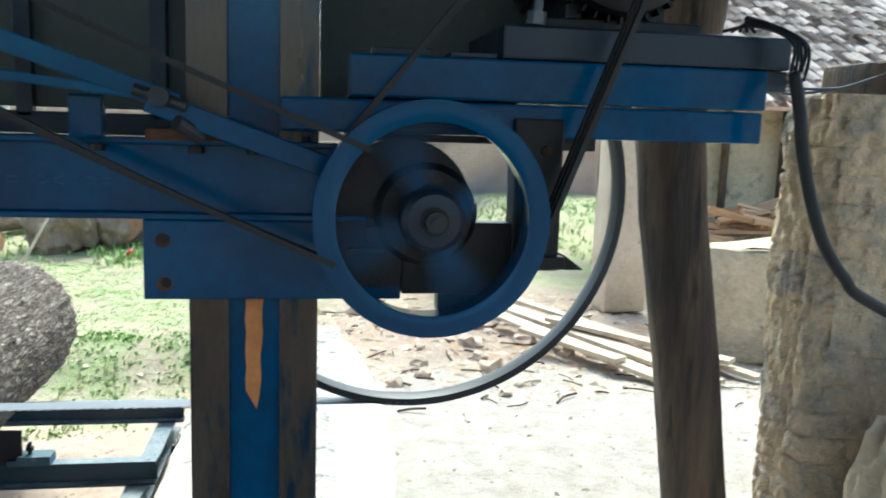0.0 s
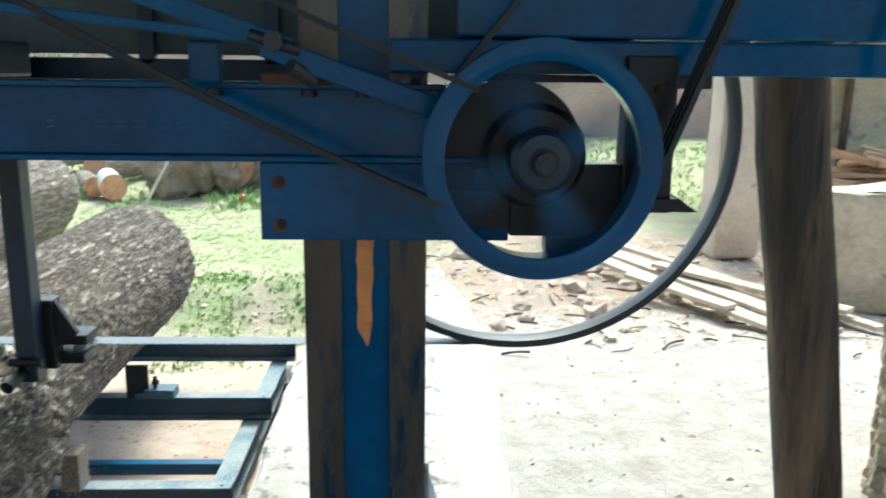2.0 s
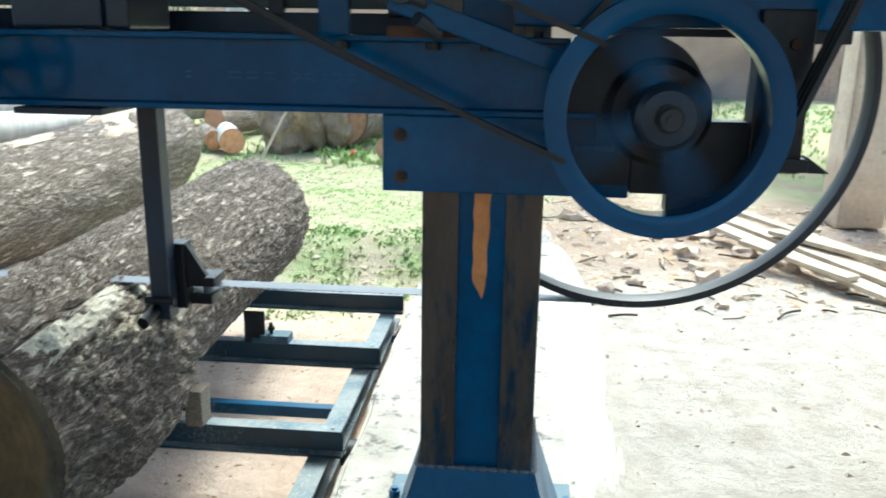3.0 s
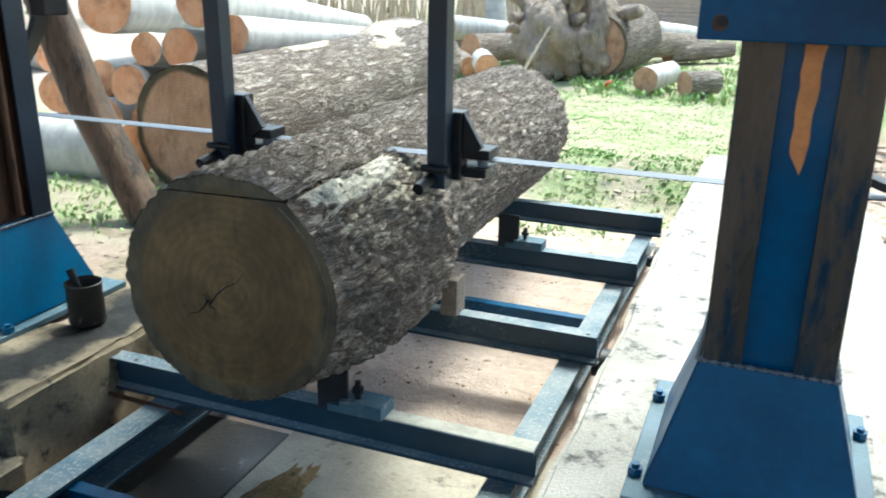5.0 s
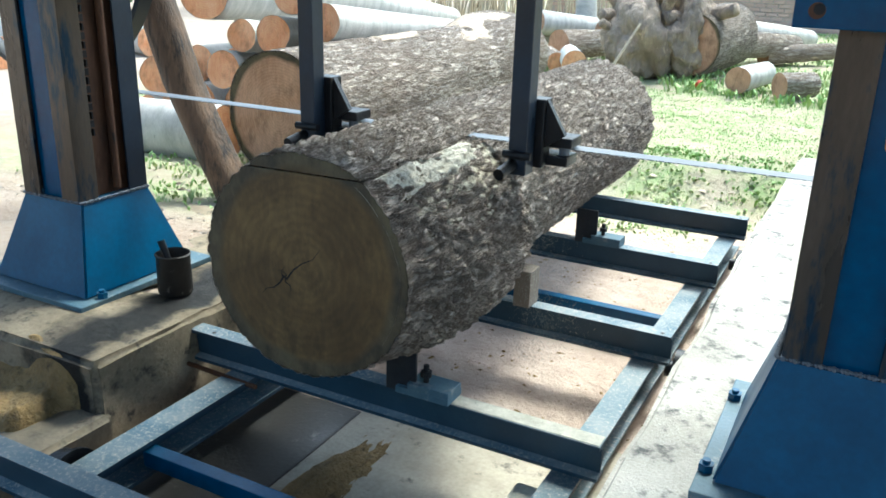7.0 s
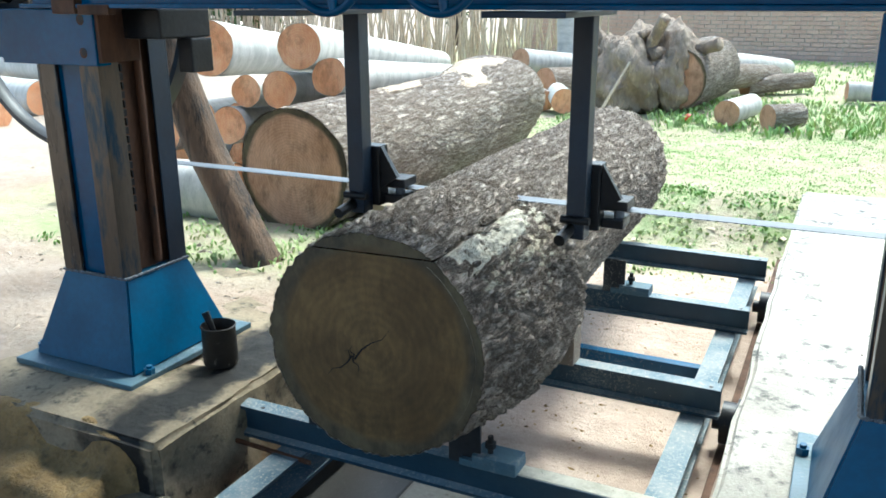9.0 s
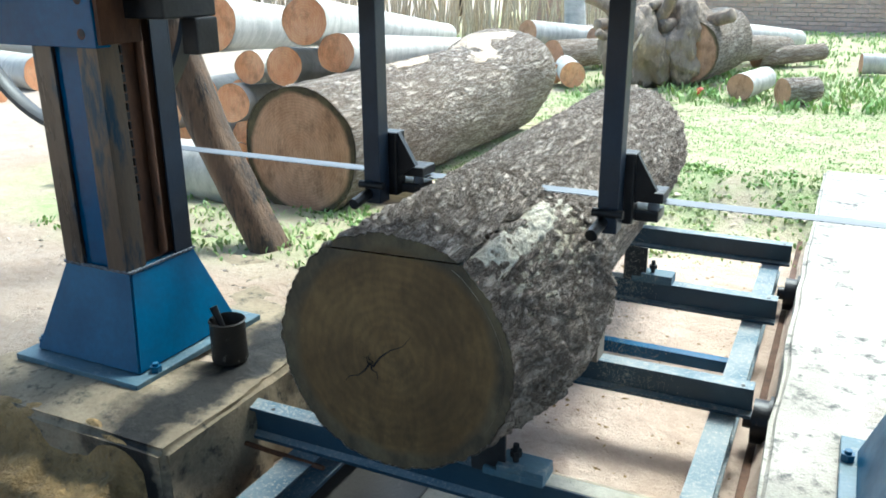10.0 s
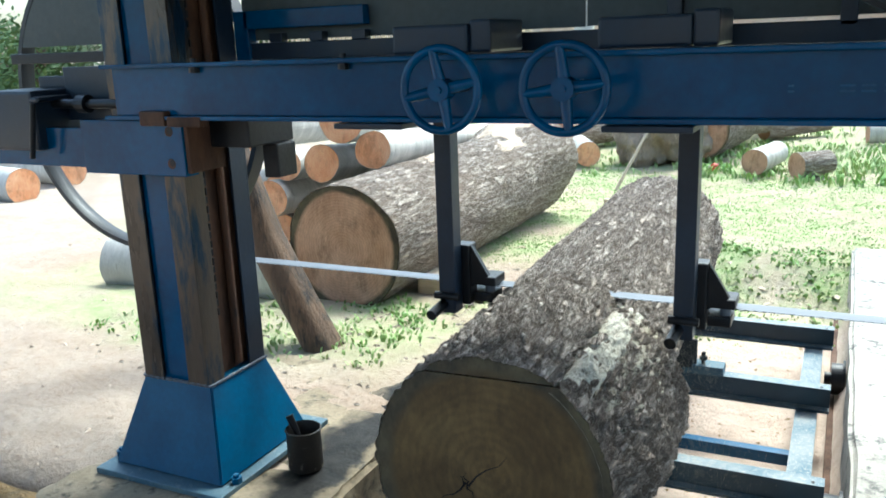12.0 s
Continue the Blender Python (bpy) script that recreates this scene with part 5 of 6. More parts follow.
lower, slab = half_cap(False), half_cap(True)
far_cap = end_cap(rings[-1], LOG_L - 0.001)
part("sawn_end", lower, END_WET, clad(piece(0, cut, False), "lower_log", "grey-brown barked lower log"), "wet brown sawn end grain")
part("sawn_end", slab, END_WET, clad(piece(0, cut, True), "slab", "barked slab above the saw kerf"), "wet brown sawn end grain")
part("sawn_end", far_cap, END_WET, clad(piece(cut, LOG_L), "uncut_log", "grey barked uncut log"), "sawn end grain")
full.free()
# star cracks at the pith
bm = bmesh.new()
pith = inv @ Vector((-1.655, 1.705, 0.365))
for a, l in ((140, 0.14), (322, 0.10), (40, 0.03), (245, 0.045), (75, 0.03)):
    d = Vector((math.cos(radians(a)), math.sin(radians(a)), 0))
    n = Vector((-d.y, d.x, 0))
    pts = [pith + d * l * k / 4 + n * 0.006 * math.sin(k * 2 + a) for k in range(5)]
    for k in range(4):
        w0, w1 = 0.003 * (1 - k / 4.5), 0.003 * (1 - (k + 1) / 4.5)
        f = [bm.verts.new((*(pts[k] + n * w0).xy, -0.0015)), bm.verts.new((*(pts[k] - n * w0).xy, -0.0015)), bm.verts.new((*(pts[k + 1] - n * w1).xy, -0.0015)), bm.verts.new((*(pts[k + 1] + n * w1).xy, -0.0015))]
        bm.faces.new(f)
part("heart_crack", bm, BLACK, sawn, "dark heart crack")

# sawdust caked on the flank under the kerf
def crust(name, a0, a1, z0, z1, lift, seed, material, label, freq=9.0, bias=0.15):
    bm = bmesh.new()
    na, nz = 60, 130
    grid = []
    for i in range(nz + 1):
        z = z0 + (z1 - z0) * i / nz
        row = []
        for j in range(na + 1):
            a = radians(a0 + (a1 - a0) * j / na)
            r = 0.308 + 0.027 * z / LOG_L
            d = Vector((math.cos(a), math.sin(a), 0))
            q = Vector((d.x * 1.1, d.y * 1.1, z * 0.9)) + Vector((3.0, 3.0, 0))
            r *= 1 + 0.035 * noise.noise(q) + 0.014 * noise.noise(q * 3)
            r += butt_swell(d, z)
            e = min(i, nz - i) / nz * 5, min(j, na - j) / na * 5
            n = noise.noise(Vector((d.x * r, d.y * r, z * 0.45)) * freq + Vector((seed, 0, 0))) + 0.6 * noise.noise(Vector((d.x * r, d.y * r, z * 0.5)) * freq * 3.2)
            row.append(bm.verts.new(d * (r - 0.004 + lift * (n + bias) * min(1, *e) - 0.02 * (1 - min(1, *e))) + Vector((0, 0, z))))
        grid.append(row)
    for i in range(nz):
        for j in range(na):
            bm.faces.new((grid[i][j], grid[i][j + 1], grid[i + 1][j + 1], grid[i + 1][j]))
    return part(name, bm, material, sawn, label, smooth=180)


_side = 180 if (LOG_POSE.to_3x3() @ Vector((1, 0, 0))).x < 0 else 0
_arc = lambda e: 180 - e if _side else e
crust("sawdust_crust", _arc(56), _arc(8), 0.02, 0.80, 0.017, 2.0, CRUST, "pale sawdust caked on the bark", 22.0, 0.02)
crust("sawdust_crust", _arc(57), _arc(38), 0.0, 0.80, 0.020, 5.0, KERF_DUST, "pale sawdust caked along the kerf", 20.0, 0.60)
# extra layer of flaking bark over the lower flank
crust("moss_crust", _arc(40), _arc(-35), 0.0, 0.78, 0.022, 9.0, BARK, "flaking brown bark", 24.0)

# the other logs of the yard
def root_swell(d, z):
    """The root end swells on top where the buttresses began."""
    return 0.13 * float(smooth(2.2, 2.95, z)) * max(0.0, 0.45 + 0.55 * d.y * _up + 0.25 * math.sin(3 * math.atan2(d.y, d.x)))


BIG0, BIG1 = Vector((-3.505, 3.98, 0.258)), Vector((-3.45, 7.0, 0.27))
_up = 1 if (log_pose(BIG0, BIG1)[0].to_3x3() @ Vector((0, 1, 0))).z > 0 else -1
big = add_log(BIG0, BIG1, 0.388, 0.40, BARK_WARM, END_TAN, "huge brown-barked log with a tan sawn end on blocks", 8.0, "", 190, 230, 0.05, 0.009, swell=root_swell)


def bare_patch(at, turn, size, seed):
    """A torn strip of pale wood where the bark has come off, lying in the bark's hollow."""
    bm = bmesh.new()
    bmesh.ops.create_grid(bm, x_segments=18, y_segments=34, size=1.0)
    l = (BIG1 - BIG0).length
    for v in bm.verts:
        u, w = v.co.x, v.co.y
        k = 1 + 0.45 * noise.noise(Vector((u * 1.6, w * 1.6, seed))) + 0.2 * noise.noise(Vector((u * 5, w * 5, seed)))
        a, z = turn + u * size[0] * k, at + w * size[1] * k
        d = Vector((math.sin(a), math.cos(a) * _up, 0))
        q = Vector((d.x * 1.1, d.y * 1.1, z * 0.9)) + Vector((8.0, 8.0, 0))
        r = (0.388 + 0.012 * z / l) * (1 + 0.05 * noise.noise(q) + 0.02 * noise.noise(q * 3)) + root_swell(d, z)
        edge = max(abs(u), abs(w))
        v.co = d * (r + 0.010 - 0.03 * max(0.0, edge - 0.75) * 4 + 0.008 * noise.noise(Vector((u * 4, w * 9, seed)))) + Vector((0, 0, z))
    bmesh.ops.recalc_face_normals(bm, faces=bm.faces)
    part("bare_wood", bm, TORN, big, "pale torn wood where the bark is gone", smooth=180)


for _z, _a, _s in ((1.25, -0.15, (0.16, 0.30)), (2.55, 0.1, (0.5, 0.34)), (2.2, -0.5, (0.2, 0.25))):
    bare_patch(_z, _a, _s, _z * 3)
PILE = [((-3.89, 4.65, 0.95), (-4.96, 9.0, 0.53), 0.152),
        ((-3.66, 4.65, 0.76), (-4.39, 8.6, 0.43), 0.125),
        ((-4.07, 4.65, 0.66), (-4.48, 7.6, 0.35), 0.13),
        ((-4.45, 4.77, 0.62), (-4.87, 7.6, 0.33), 0.115),
        ((-4.66, 4.65, 0.92), (-5.66, 8.0, 0.62), 0.19),
        ((-4.53, 4.65, 0.39), (-4.98, 7.2, 0.14), 0.135),
        ((-5.17, 4.65, 0.3), (-5.93, 7.0, 0.02), 0.15),
        ((-5.42, 4.77, 0.04), (-6.05, 6.6, -0.18), 0.07),
        # the lower tiers that carry them
        ((-4.62, 4.9, 0.08), (-4.5, 7.8, 0.06), 0.15), ((-4.95, 4.85, 0.08), (-4.85, 7.8, 0.06), 0.16), ((-5.3, 4.9, 0.07), (-5.3, 7.8, 0.06), 0.15), ((-4.27, 4.85, 0.1), (-4.15, 7.9, 0.08), 0.15),
        ((-4.72, 5.0, 0.36), (-4.6, 7.7, 0.3), 0.14), ((-5.08, 5.0, 0.36), (-5.0, 7.7, 0.3), 0.14)]
for k, (p0, p1, r) in enumerate(PILE):
    add_log(p0, (p1[0], p1[1], max(r * 0.6 - 0.08, p1[2])), r, r * 0.78, BARK_SMOOTH, END_ORANGE, "grey-barked log with a fresh orange sawn end in the pile", 20 + k * 3.1, rows=24, bumps=0.06)
add_log((-5.22, 3.86, 0.08), (-3.97, 4.02, 0.08), 0.185, 0.195, BARK_SMOOTH, END_ORANGE, "grey smooth-barked log lying behind the leaning prop", 60.0)
for k, (p0, p1, r) in enumerate((((-9.0, 6.1, 0.05), (-15.0, 6.9, 0.1), 0.2), ((-9.3, 7.0, 0.1), (-15.5, 8.2, 0.12), 0.22), ((-8.6, 7.9, 0.1), (-13.5, 10.4, 0.1), 0.21), ((-9.6, 7.5, 0.42), (-15.0, 8.8, 0.4), 0.2))):
    add_log(p0, p1, r, r * 0.85, BARK_SMOOTH, END_ORANGE, "pale grey log lying far across the yard", 90 + k * 5)
for k, (p0, p1, r) in enumerate((((-1.72, 9.3, 0.06), (-1.55, 10.0, 0.08), 0.14), ((-1.30, 9.25, 0.04), (-1.0, 9.5, 0.06), 0.14), ((-0.6, 12.2, 0.05), (0.9, 12.5, 0.05), 0.13), ((-1.9, 12.4, 0.05), (-1.1, 13.2, 0.1), 0.13), ((-3.62, 9.6, 0.06), (-3.9, 10.2, 0.08), 0.15), ((-3.95, 9.9, 0.02), (-4.3, 10.5, 0.05), 0.12))):
    add_log(p0, p1, r, r * 0.9, BARK_WARM if k % 2 else BARK_SMOOTH, END_TAN if k < 4 else END_ORANGE, "short weathered log lying in the grass", 120 + k * 4, "", rows=14)
# low logs and roots behind the pile
for k in range(9):
    x, y = -5.6 + 0.42 * k + 0.2 * math.sin(k * 3), 11.5 + 0.8 * math.sin(k * 1.7)
    add_log((x, y, 0.15 + 0.12 * (k % 3)), (x + 0.9, y + 1.8 + 0.4 * math.sin(k), 0.15), 0.17 + 0.03 * (k % 2), 0.15, BARK_WARM if k % 2 else BARK_SMOOTH, END_TAN, "weathered short log heaped behind the pile", 150 + k * 3, rows=12)


def stump(at, size, seed, label, mat):
    th = thing("root_stump", at, label, "stump")
    bm = lump(size, seed, 5, 0.26, 1.5)
    rough_up(bm, 0.06, 3.2, seed, 0.035)
    part("root_ball", bm, mat, th, smooth=180)
    rng = random.Random(int(seed * 10))
    for k in range(4):
        a = rng.uniform(0, 6.28)
        d = Vector((math.cos(a) * size[0], -abs(math.sin(a)) * size[1] * 0.6, rng.uniform(-0.2, 0.8) * size[2]))
        part("root", tube([d * 0.6, d * 0.95 + Vector((0, 0, 0.05)), d * 1.25 + Vector((rng.gauss(0, 0.1), -0.1, rng.gauss(0.05, 0.1)))], 0.05 + 0.03 * rng.random(), 8), mat, th, smooth=180)
    return th


stump((-3.0, 10.2, 0.30), (0.42, 0.6, 0.62), 3.3, "big gnarled grey-brown root stump lying in the grass", STUMP_WOOD)
stump((-2.58, 10.4, 0.40), (0.40, 0.5, 0.55), 5.7, "broken stump with torn weathered wood", STUMP_WOOD)
add_log((-2.44, 10.1, 0.32), (-2.25, 11.4, 0.36), 0.38, 0.40, BARK, END_TAN, "fat grey log end beside the stumps", 171.0, "", rows=20)
bm = bmesh.new()
bmesh.ops.create_icosphere(bm, subdivisions=2, radius=0.05)
tagged(part("ball", bm, RED, smooth=180), "small red plastic ball in the grass", "ball").location = (-2.16, 9.6, -0.05)
tagged(part("wooden_stake", rods(((-2.93, 8.2, -0.1), (-2.62, 8.6, 0.62), 0.018, 0.012)), PLANK), "thin grey stake leaning in the grass", "stake")
tagged(part("log_block", rough_up(boxes(((-3.22, 4.35, -0.12), (-2.85, 4.6, 0.02)), bevel=0.02), 0.01, 6), PLANK), "grey timber block under the big log", "block")
tagged(part("plank", boxes(((-2.72, 5.4, -0.10), (-2.6, 6.4, -0.04)), bevel=0.01), PLANK), "weathered plank lying by the big log", "plank")
tagged(part("plank", rough_up(boxes(((-2.55, 6.3, -0.1), (-2.42, 6.36, 0.18)), bevel=0.01), 0.01, 6), PLANK), "short pale board standing by the big log", "plank")
for k in range(10):
    rng = random.Random(k)
    ob = part("bark_scrap", rough_up(boxes(((-0.07, -0.1, 0), (0.07, 0.1, 0.012)), bevel=0.004), 0.02, 7, k), BARK)
    ob.matrix_basis = pose(-2.95 + rng.uniform(0, 0.35), 3.7 + rng.uniform(0, 0.9), -0.085, rng.uniform(-15, 15), rng.uniform(-15, 15), rng.uniform(0, 180))
    tagged(ob, "curled scrap of fallen bark on the ground", "bark", "bark scraps")

# ---- tin beside the left post ----
tin = thing("paint_tin", (-2.50, 2.11, 0.0), "grimy black paint tin with a brush handle in it", "tin")
part("can", lathe([(0.0, 0.0), (0.058, 0.0), (0.062, 0.008), (0.060, 0.14), (0.064, 0.146), (0.06, 0.15), (0.055, 0.14), (0.055, 0.09), (0.0, 0.09)], 32, False), TIN, tin, smooth=40).matrix_basis = pose(0, 0, 0, 90, 0, 0)
part("brush_handle", rods(((-0.01, 0.0, 0.09), (-0.055, 0.0, 0.185), 0.009, 0.014)), BLACK, tin)

# ---- right yard: pillar, earth block, firewood, planks, house ----
bm = boxes(((-0.19, -0.19, 0), (0.19, 0.19, 2.4)), bevel=0.03)
bmesh.ops.subdivide_edges(bm, edges=bm.edges, cuts=5)
_o = tagged(part("mud_column", rough_up(bm, 0.03, 3, 1, 0.01), CREAM, smooth=50), "pale square mud column in the yard", "pillar", kind="structure")
_o.location = (2.5, 6.95, -0.1)
bm = boxes(((-0.34, -0.4, 0), (0.34, 0.4, 0.80)), bevel=0.06)
bmesh.ops.subdivide_edges(bm, edges=bm.edges, cuts=7)
for v in bm.verts:
    v.co.x += 0.10 * (v.co.z - 0.4) * (1 if v.co.x < 0 else -0.4)
_o = tagged(part("earth_block", rough_up(bm, 0.07, 2.4, 3, 0.025), ROCK, smooth=50), "weathered block of sandy earth standing in the yard", "block")
_o.matrix_basis = pose(2.96, 5.55, -0.12, -5, 0, 52)
for k in range(90):
    rng = random.Random(500 + k)
    bm = bmesh.new()
    r = rng.uniform(0.025, 0.05)
    rod(bm, (-rng.uniform(0.2, 0.45), 0, 0), (rng.uniform(0.2, 0.45), 0, 0), r, r * 0.8, seg=rng.choice((3, 4, 5)))
    ob = part("firewood", bm, FIREWOOD)
    ob.matrix_basis = pose(4.15 + rng.uniform(-0.55, 0.75), 8.0 + rng.uniform(-0.4, 0.2), 0.0 + 0.72 * rng.random() ** 1.2, rng.uniform(0, 90), rng.uniform(-14, 14), rng.uniform(-28, 28))
    tagged(ob, "split stick of firewood in the heap", "firewood", "firewood heap")
for k, (p, q, w) in enumerate((((1.55, 7.0), (2.62, 4.75), 0.09), ((1.35, 6.7), (2.25, 4.6), 0.16), ((1.25, 6.2), (1.95, 4.55), 0.13), ((1.6, 6.0), (2.5, 4.9), 0.12), ((1.3, 5.6), (1.75, 4.9), 0.12))):
    bm = bmesh.new()
    bar(bm, (p[0], p[1], -0.02 + 0.02 * k), (q[0], q[1], -0.06 + 0.022 * k), w, 0.03)
    tagged(part("plank", bm, PLANK), "pale weathered offcut board lying in the dirt", "plank", "boards in the dirt")
for k in range(46):
    rng = random.Random(900 + k)
    s = rng.uniform(0.02, 0.06) if k < 40 else 0.085
    x, y = rng.uniform(0.2, 2.3), rng.uniform(4.3, 7.0)
    bm = lump((s * rng.uniform(0.8, 1.5), s * rng.uniform(0.7, 1.1), s * rng.uniform(0.4, 0.9)), k * 1.7, 2, 0.75, 1.3)
    ob = part("stone", bm, STONE)
    ob.matrix_basis = pose(x, y, ground_height(x, y) + s * 0.2, 0, 0, rng.uniform(0, 180))
    tagged(ob, "rough stone lying in the red dirt", "stone", "stones in the dirt")
for k in range(120):
    rng = random.Random(1500 + k)
    x, y = rng.uniform(-0.1, 2.5), rng.uniform(4.2, 7.6)
    l = rng.uniform(0.02, 0.10)
    bm = tube([(-l, 0, 0), (0, rng.gauss(0, 0.15) * l, 0.004), (l, 0, 0)], rng.uniform(0.003, 0.008), 5)
    ob = part("twig", bm, POLE if k % 3 else PLANK)
    ob.matrix_basis = pose(x, y, ground_height(x, y) + 0.012, 0, rng.uniform(-12, 12), rng.uniform(0, 180))
    tagged(ob, "broken twig in the dirt", "twig", "twigs in the dirt")


def house():
    th = thing("house", (0, 0, 0), "low mud-plastered house under a grey tiled roof", "house")
    bm = bmesh.new()
    box(bm, (3.6, 8.9, -0.3), (9.5, 9.1, 2.05))
    part("wall", bm, PLASTER, th, "stained yellow plaster wall")
    for x in (4.35, 5.05):
        part("wall_post", rods(((x, 8.8, -0.1), (x + 0.03, 8.8, 2.0), 0.045)), POLE, th)
    part("hanging_cloth", boxes(((3.72, 8.84, 0.95), (3.95, 8.87, 1.55)), bevel=0.01), CLOTH, th, "pale blue washing")
    roof = part("roof", boxes(((2.5, -0.2, -0.06), (10.0, 4.2, -0.02)), bevel=0), BRICKS, th, "weathered tiled roof")
    roof.matrix_basis = pose(0, 8.3, 1.86, 27, 0, 0)
    bm0 = bmesh.new()
    n = 6
    prev = None
    for k in range(n + 1):
        a = math.pi * k / n
        row = [bm0.verts.new((0.075 * math.cos(a), y, 0.05 * math.sin(a) + 0.02 * (1 - y / 0.34))) for y in (0.0, 0.34)]
        if prev:
            bm0.faces.new((prev[0], row[0], row[1], prev[1]))
        prev = row
    ge = bm0.faces[:]
    bmesh.ops.solidify(bm0, geom=ge, thickness=0.012)
    mesh = bpy.data.meshes.new("roof_tile")
    bm0.to_mesh(mesh)
    bm0.free()
    mesh.materials.append(TILE)
    rng = random.Random(7)
    for j in range(13):
        for i in range(23):
            ob = new("roof_tile", mesh)
            ob.parent = roof
            ob.matrix_basis = pose(4.0 + i * 0.165 + rng.gauss(0, 0.008), -0.2 + j * 0.3, -0.015 + rng.gauss(0, 0.004), 0, rng.gauss(0, 3), rng.gauss(0, 1.5))
    bm1 = bmesh.new()
    for j in range(13):
        for i in list(range(-9, 0)) + list(range(23, 36)):
            g = bmesh.ops.create_cone(bm1, segments=8, radius1=0.075, radius2=0.07, depth=0.33, matrix=pose(4.0 + i * 0.165, -0.05 + j * 0.3, -0.02, 90, 0, 0))
    rest = part("roof_tile_rest", bm1, TILE, roof, "further roof tiles")
    tagged(rest, kind="stuff")


house()


# ---- far side of the yard: brick wall, trees, thicket ----
def brick_wall():
    th = tagged(part("wall_north", boxes(((-8.0, 20.0, -0.4), (14.0, 20.25, 1.9)), bevel=0.02), MORTAR), "old pale red brick wall at the end of the yard", "wall", kind="structure")
    bm0 = bmesh.new()
    box(bm0, (-0.115, -0.02, -0.037), (0.115, 0.02, 0.037), 0.004)
    mesh = bpy.data.meshes.new("brick")
    bm0.to_mesh(mesh)
    bm0.free()
    mesh.materials.append(BRICKS)
    rng = random.Random(3)
    many = bmesh.new()
    for j in range(25):
        for i in range(88):
            x = -7.8 + i * 0.25 + (0.125 if j % 2 else 0) + rng.gauss(0, 0.006)
            p = (x, 19.995 + rng.gauss(0, 0.006), -0.3 + j * 0.09)
            if -4.6 < x < -1.0 and 0 < p[2] < 1.75:
                ob = new("brick", mesh)
                ob.parent = th
                ob.matrix_basis = pose(*p)
            else:
                bmesh.ops.create_cube(many, size=1, matrix=Matrix.Translation(p) @ Matrix.Diagonal((0.23, 0.04, 0.074, 1)))
    tagged(part("brick_rest", many, BRICKS, th, "further bricks"), kind="stuff")


brick_wall()


def tree(x, y, h, seed, spread=1.6):
    rng = random.Random(seed)
    th = thing("tree", (x, y, -0.15), "leafy tree at the edge of the yard", "tree")
    bm = tube([(0, 0, 0), (0.1, 0.05, h * 0.3), (-0.05, 0, h * 0.6), (0.05, 0, h * 0.9)], 0.12, 8)
    part("trunk", bm, POLE, th, smooth=180)
    vs, fs = [], []
    for k in range(26):
        a, e = rng.uniform(0, 6.28), rng.uniform(0.25, 1.0)
        c = Vector((math.cos(a) * spread * rng.uniform(0.2, 1), math.sin(a) * spread * rng.uniform(0.2, 1), h * e))
        if k < 8:
            part("limb", tube([(0, 0, h * e * 0.6), c * 0.5 + Vector((0, 0, h * e * 0.35)), c], 0.035, 6), POLE, th, smooth=180)
        for _ in range(150):
            p = c + Vector((rng.gauss(0, 0.38), rng.gauss(0, 0.38), rng.gauss(0, 0.28)))
            u = Vector((rng.gauss(0, 1), rng.gauss(0, 1), rng.gauss(0, 0.6))).normalized() * rng.uniform(0.05, 0.1)
            w = u.orthogonal().normalized() * u.length * 0.5
            n = len(vs)
            vs += [p - u, p + w, p + u, p - w]
            fs.append((n, n + 1, n + 2, n + 3))
    me = bpy.data.meshes.new("crown")
    me.from_pydata(vs, [], fs)
    me.materials.append(TREE_LEAF)
    ob = new("crown", me)
    ob.parent = th


for k, (x, y, h) in enumerate(((-17.5, 13.5, 2.0), (-20.5, 15.5, 2.2), (-14.0, 17.0, 4.6), (-24.0, 15.0, 2.2), (-11.0, 22.5, 4.5), (-5.0, 23.5, 5.0), (2.0, 24.5, 5.0), (8.0, 23.0, 5.0))):
    tree(x, y, h, 40 + k, 1.8)
# dry cane thicket and one trunk behind the pile
bm = bmesh.new()
rng = random.Random(77)
for k in range(420):
    x, y = rng.uniform(-15, -5.0), rng.uniform(15.0, 17.5)
    rod(bm, (x, y, -0.1), (x + rng.gauss(0, 0.25), y + rng.gauss(0, 0.2), rng.uniform(1.2, 2.6)), 0.022, 0.01, seg=5)
tagged(part("cane_thicket", bm, PLANK), "dry yellow cane thicket behind the log pile", "thicket", kind="stuff")
pole("tree_trunk_1", [(-4.62, 13.0, -0.1), (-4.7, 13.0, 1.0), (-4.6, 13.0, 2.2), (-4.7, 13.0, 3.4)], (0.17, 0.13), BARK_SMOOTH, "bare grey trunk behind the logs", 12.0)

# ---- grass and weeds ----
blades("grass", 16000, (-6.5, 1.5, 4.4, 9.5), 0.018, 0.004, 1, LEAF, "short yellow-green grass on the yard")
blades("grass", 5000, (-8.0, 6.0, 9.0, 19.5), 0.08, 0.010, 2, LEAF, "longer green grass at the end of the yard")
blades("weeds", 620, (-2.6, -0.4, 4.7, 6.2), 0.036, 0.012, 3, LEAF, "low broad-leaved weeds beside the log bed", 0.8)
blades("weeds", 500, (-2.6, 0.4, 8.9, 11.6), 0.12, 0.016, 4, LEAF, "green weeds round the stumps", 0.7)
blades("weeds", 420, (-4.6, -2.7, 2.9, 4.3), 0.04, 0.009, 5, LEAF, "small weeds at the foot of the prop", 0.8)


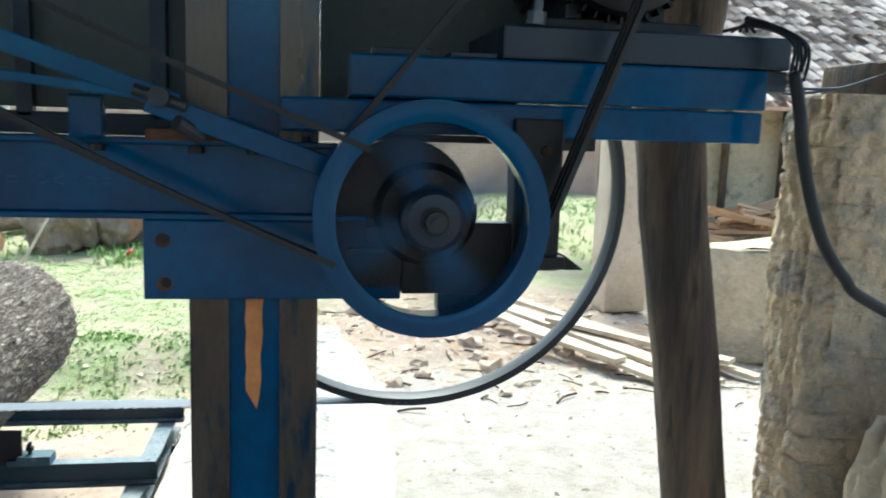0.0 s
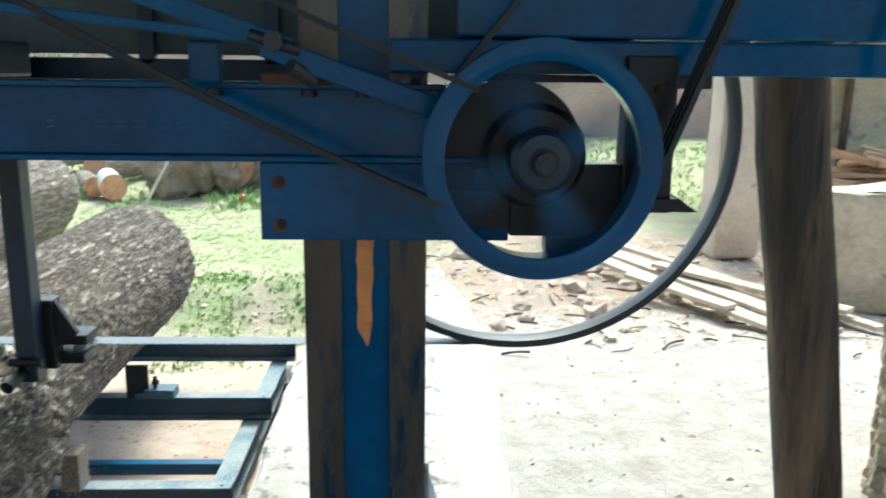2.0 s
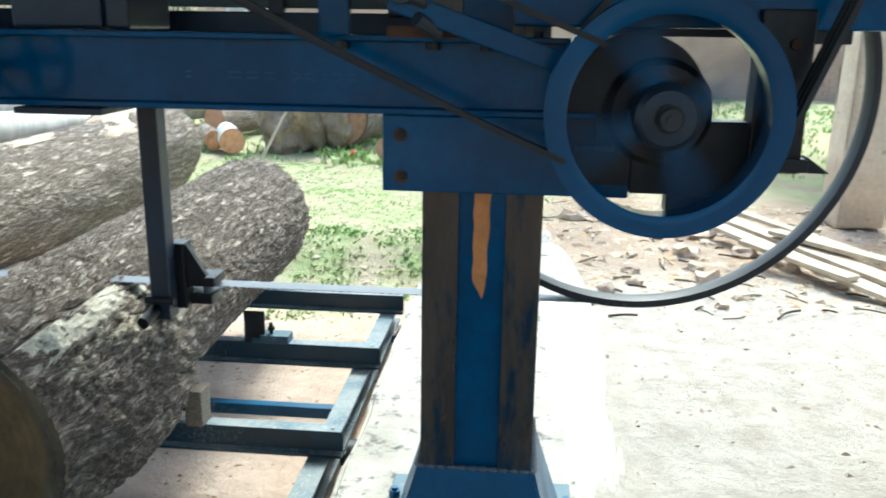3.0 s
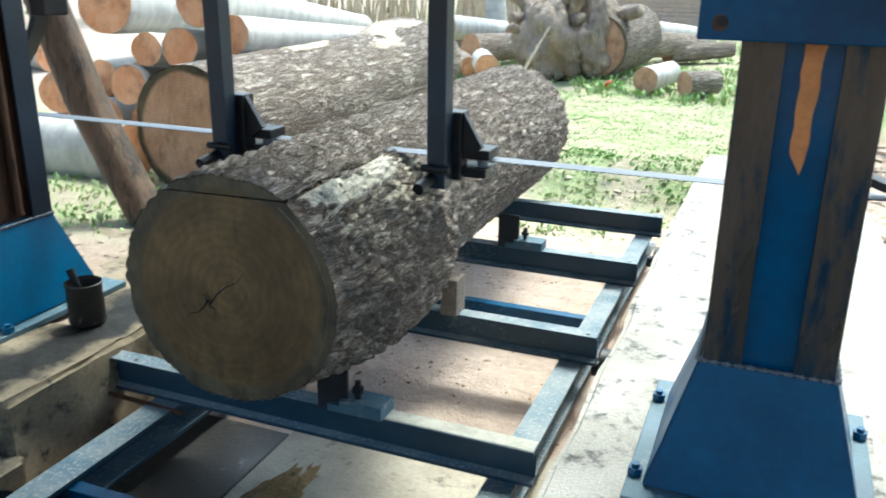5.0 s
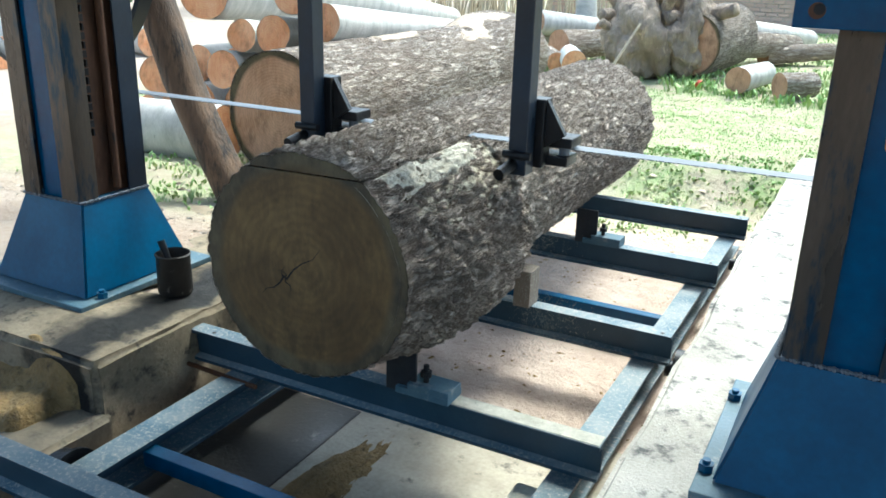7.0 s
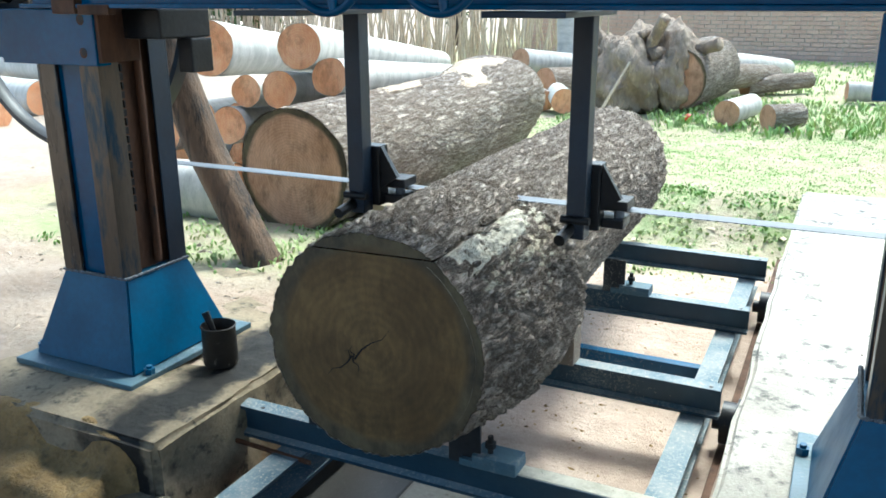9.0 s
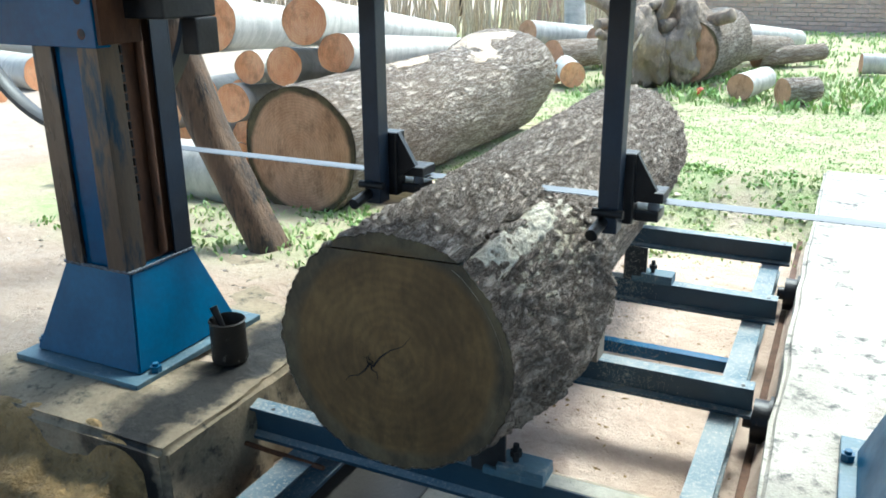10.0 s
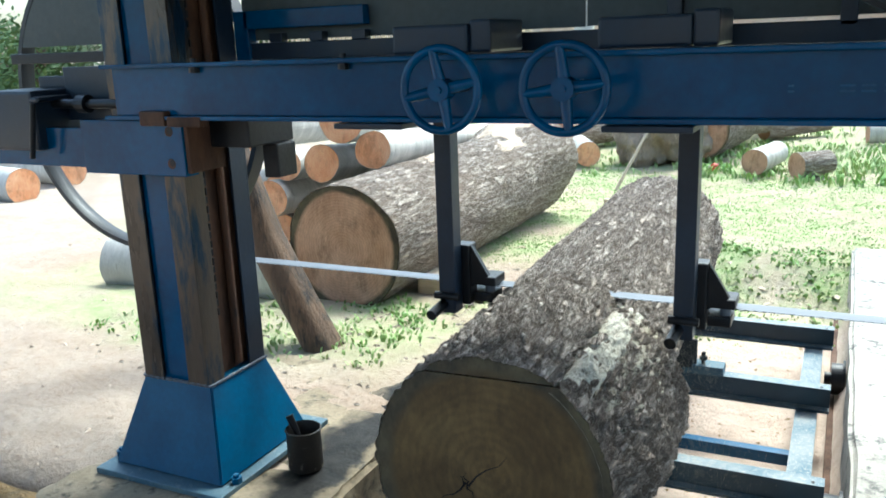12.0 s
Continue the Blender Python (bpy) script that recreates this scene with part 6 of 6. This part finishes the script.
def litter(name, count, area, size, seed, material, label, flat=0.4):
    """Crumbs and chips strewn over the ground, each a small wedge."""
    rng = random.Random(seed)
    vs, fs = [], []
    for _ in range(count):
        x, y = rng.uniform(area[0], area[1]), rng.uniform(area[2], area[3])
        z, s, a = ground_height(x, y), size * rng.uniform(0.3, 1.0) ** 2, rng.uniform(0, 6.283)
        k = len(vs)
        for j in range(4):
            b = a + j * 1.571 + rng.gauss(0, 0.3)
            l = s * rng.uniform(0.6, 1.4) * (1.8 if j % 2 else 1.0)
            vs.append((x + l * math.cos(b), y + l * math.sin(b), z - 0.003))
        vs.append((x + rng.gauss(0, 0.2) * s, y + rng.gauss(0, 0.2) * s, z + s * flat * rng.uniform(0.6, 1.8)))
        fs += [(k + j, k + (j + 1) % 4, k + 4) for j in range(4)]
    me = bpy.data.meshes.new(name)
    me.from_pydata(vs, [], fs)
    me.materials.append(material)
    return tagged(new(name, me), label, "litter", kind="stuff")


litter("soil_crumbs", 700, (-0.7, 2.8, 2.3, 5.2), 0.013, 11, STONE, "sandy crumbs strewn over the yard", 0.7)
litter("dark_chips", 260, (-0.7, 2.8, 2.3, 5.2), 0.008, 12, POLE, "dark bark chips strewn over the yard")
litter("wood_chips", 1600, (-0.2, 2.9, 4.4, 7.6), 0.035, 13, PLANK, "pale wood chips in the dirt")
litter("leaf_litter", 1600, (-0.2, 2.9, 4.4, 7.6), 0.030, 14, FIREWOOD, "brown leaf litter in the dirt", 0.2)
litter("bark_crumbs", 900, (-4.6, -2.3, 2.6, 5.2), 0.022, 15, BARK_WARM, "bark crumbs round the big log")
litter("wood_chips", 900, (-8.0, -3.3, 1.2, 5.0), 0.016, 16, STONE, "chips strewn over the yard soil")
litter("bed_chips", 900, (-2.25, -0.85, 1.2, 5.0), 0.012, 17, SAWDUST, "sawdust crumbs on the bed floor")
litter("dry_stalks", 1500, (-6.0, 1.0, 5.0, 11.0), 0.03, 18, PLANK, "dry stalks among the grass", 0.3)


def spray(name, top, bottom, spread, count, seed, label):
    """Loose flecks of sawdust thrown down by the blade."""
    rng = random.Random(seed)
    bm = bmesh.new()
    for _ in range(count):
        t = rng.random()
        c = Vector(top).lerp(Vector(bottom), t) + Vector((rng.gauss(0, spread), rng.gauss(0, spread), 0)) * (0.35 + t)
        s = rng.uniform(0.0004, 0.0009)
        v = [bm.verts.new(c + Vector(o) * s) for o in ((1, 0, -2), (-0.5, 0.9, -2), (-0.5, -0.9, -2), (0, 0, 3))]
        for f in ((0, 1, 3), (1, 2, 3), (2, 0, 3), (2, 1, 0)):
            bm.faces.new([v[i] for i in f])
    return tagged(part(name, bm, DUSTY_EDGE), label, "sawdust", kind="stuff")


FALL = [spray("falling_sawdust", (-1.27 + 0.03 * k, 2.36, 0.64), (-1.24 + 0.05 * k, 2.48, -0.10), 0.03 + 0.012 * k, 1500, 31 + k, "fine sawdust falling from the blade") for k in range(3)]


# ---- what moves: the carriage and its log creep towards the yard's near side, the wheels turn ----
def motions():
    def creep(m):
        return [(t, Matrix.Translation((0, -0.0111 * (t - 6.0), 0)) @ m) for t in (0.0, 3.0, 6.0, 9.0, 12.0)]

    walk(carriage, creep(Matrix.Translation(CAR)))
    walk(sawn, creep(LOG_POSE))
    for k, ob in enumerate(FALL):
        rng = random.Random(60 + k)
        walk(ob, [(0.1 * j, pose(rng.gauss(0, 0.008), rng.gauss(0, 0.008), rng.uniform(-0.06, 0.04))) for j in range(121)])
    step = 1 / FPS
    for ob, x, y, z in ((pulley, PX, PY, PZ), (wheel_r, WX, WY, WZ), (wheel_l, -3.386, WY, 1.275)):
        walk(ob, [(k * step, pose(x, y, z, 0, 78.0 * k, 0)) for k in range(361)])


motions()
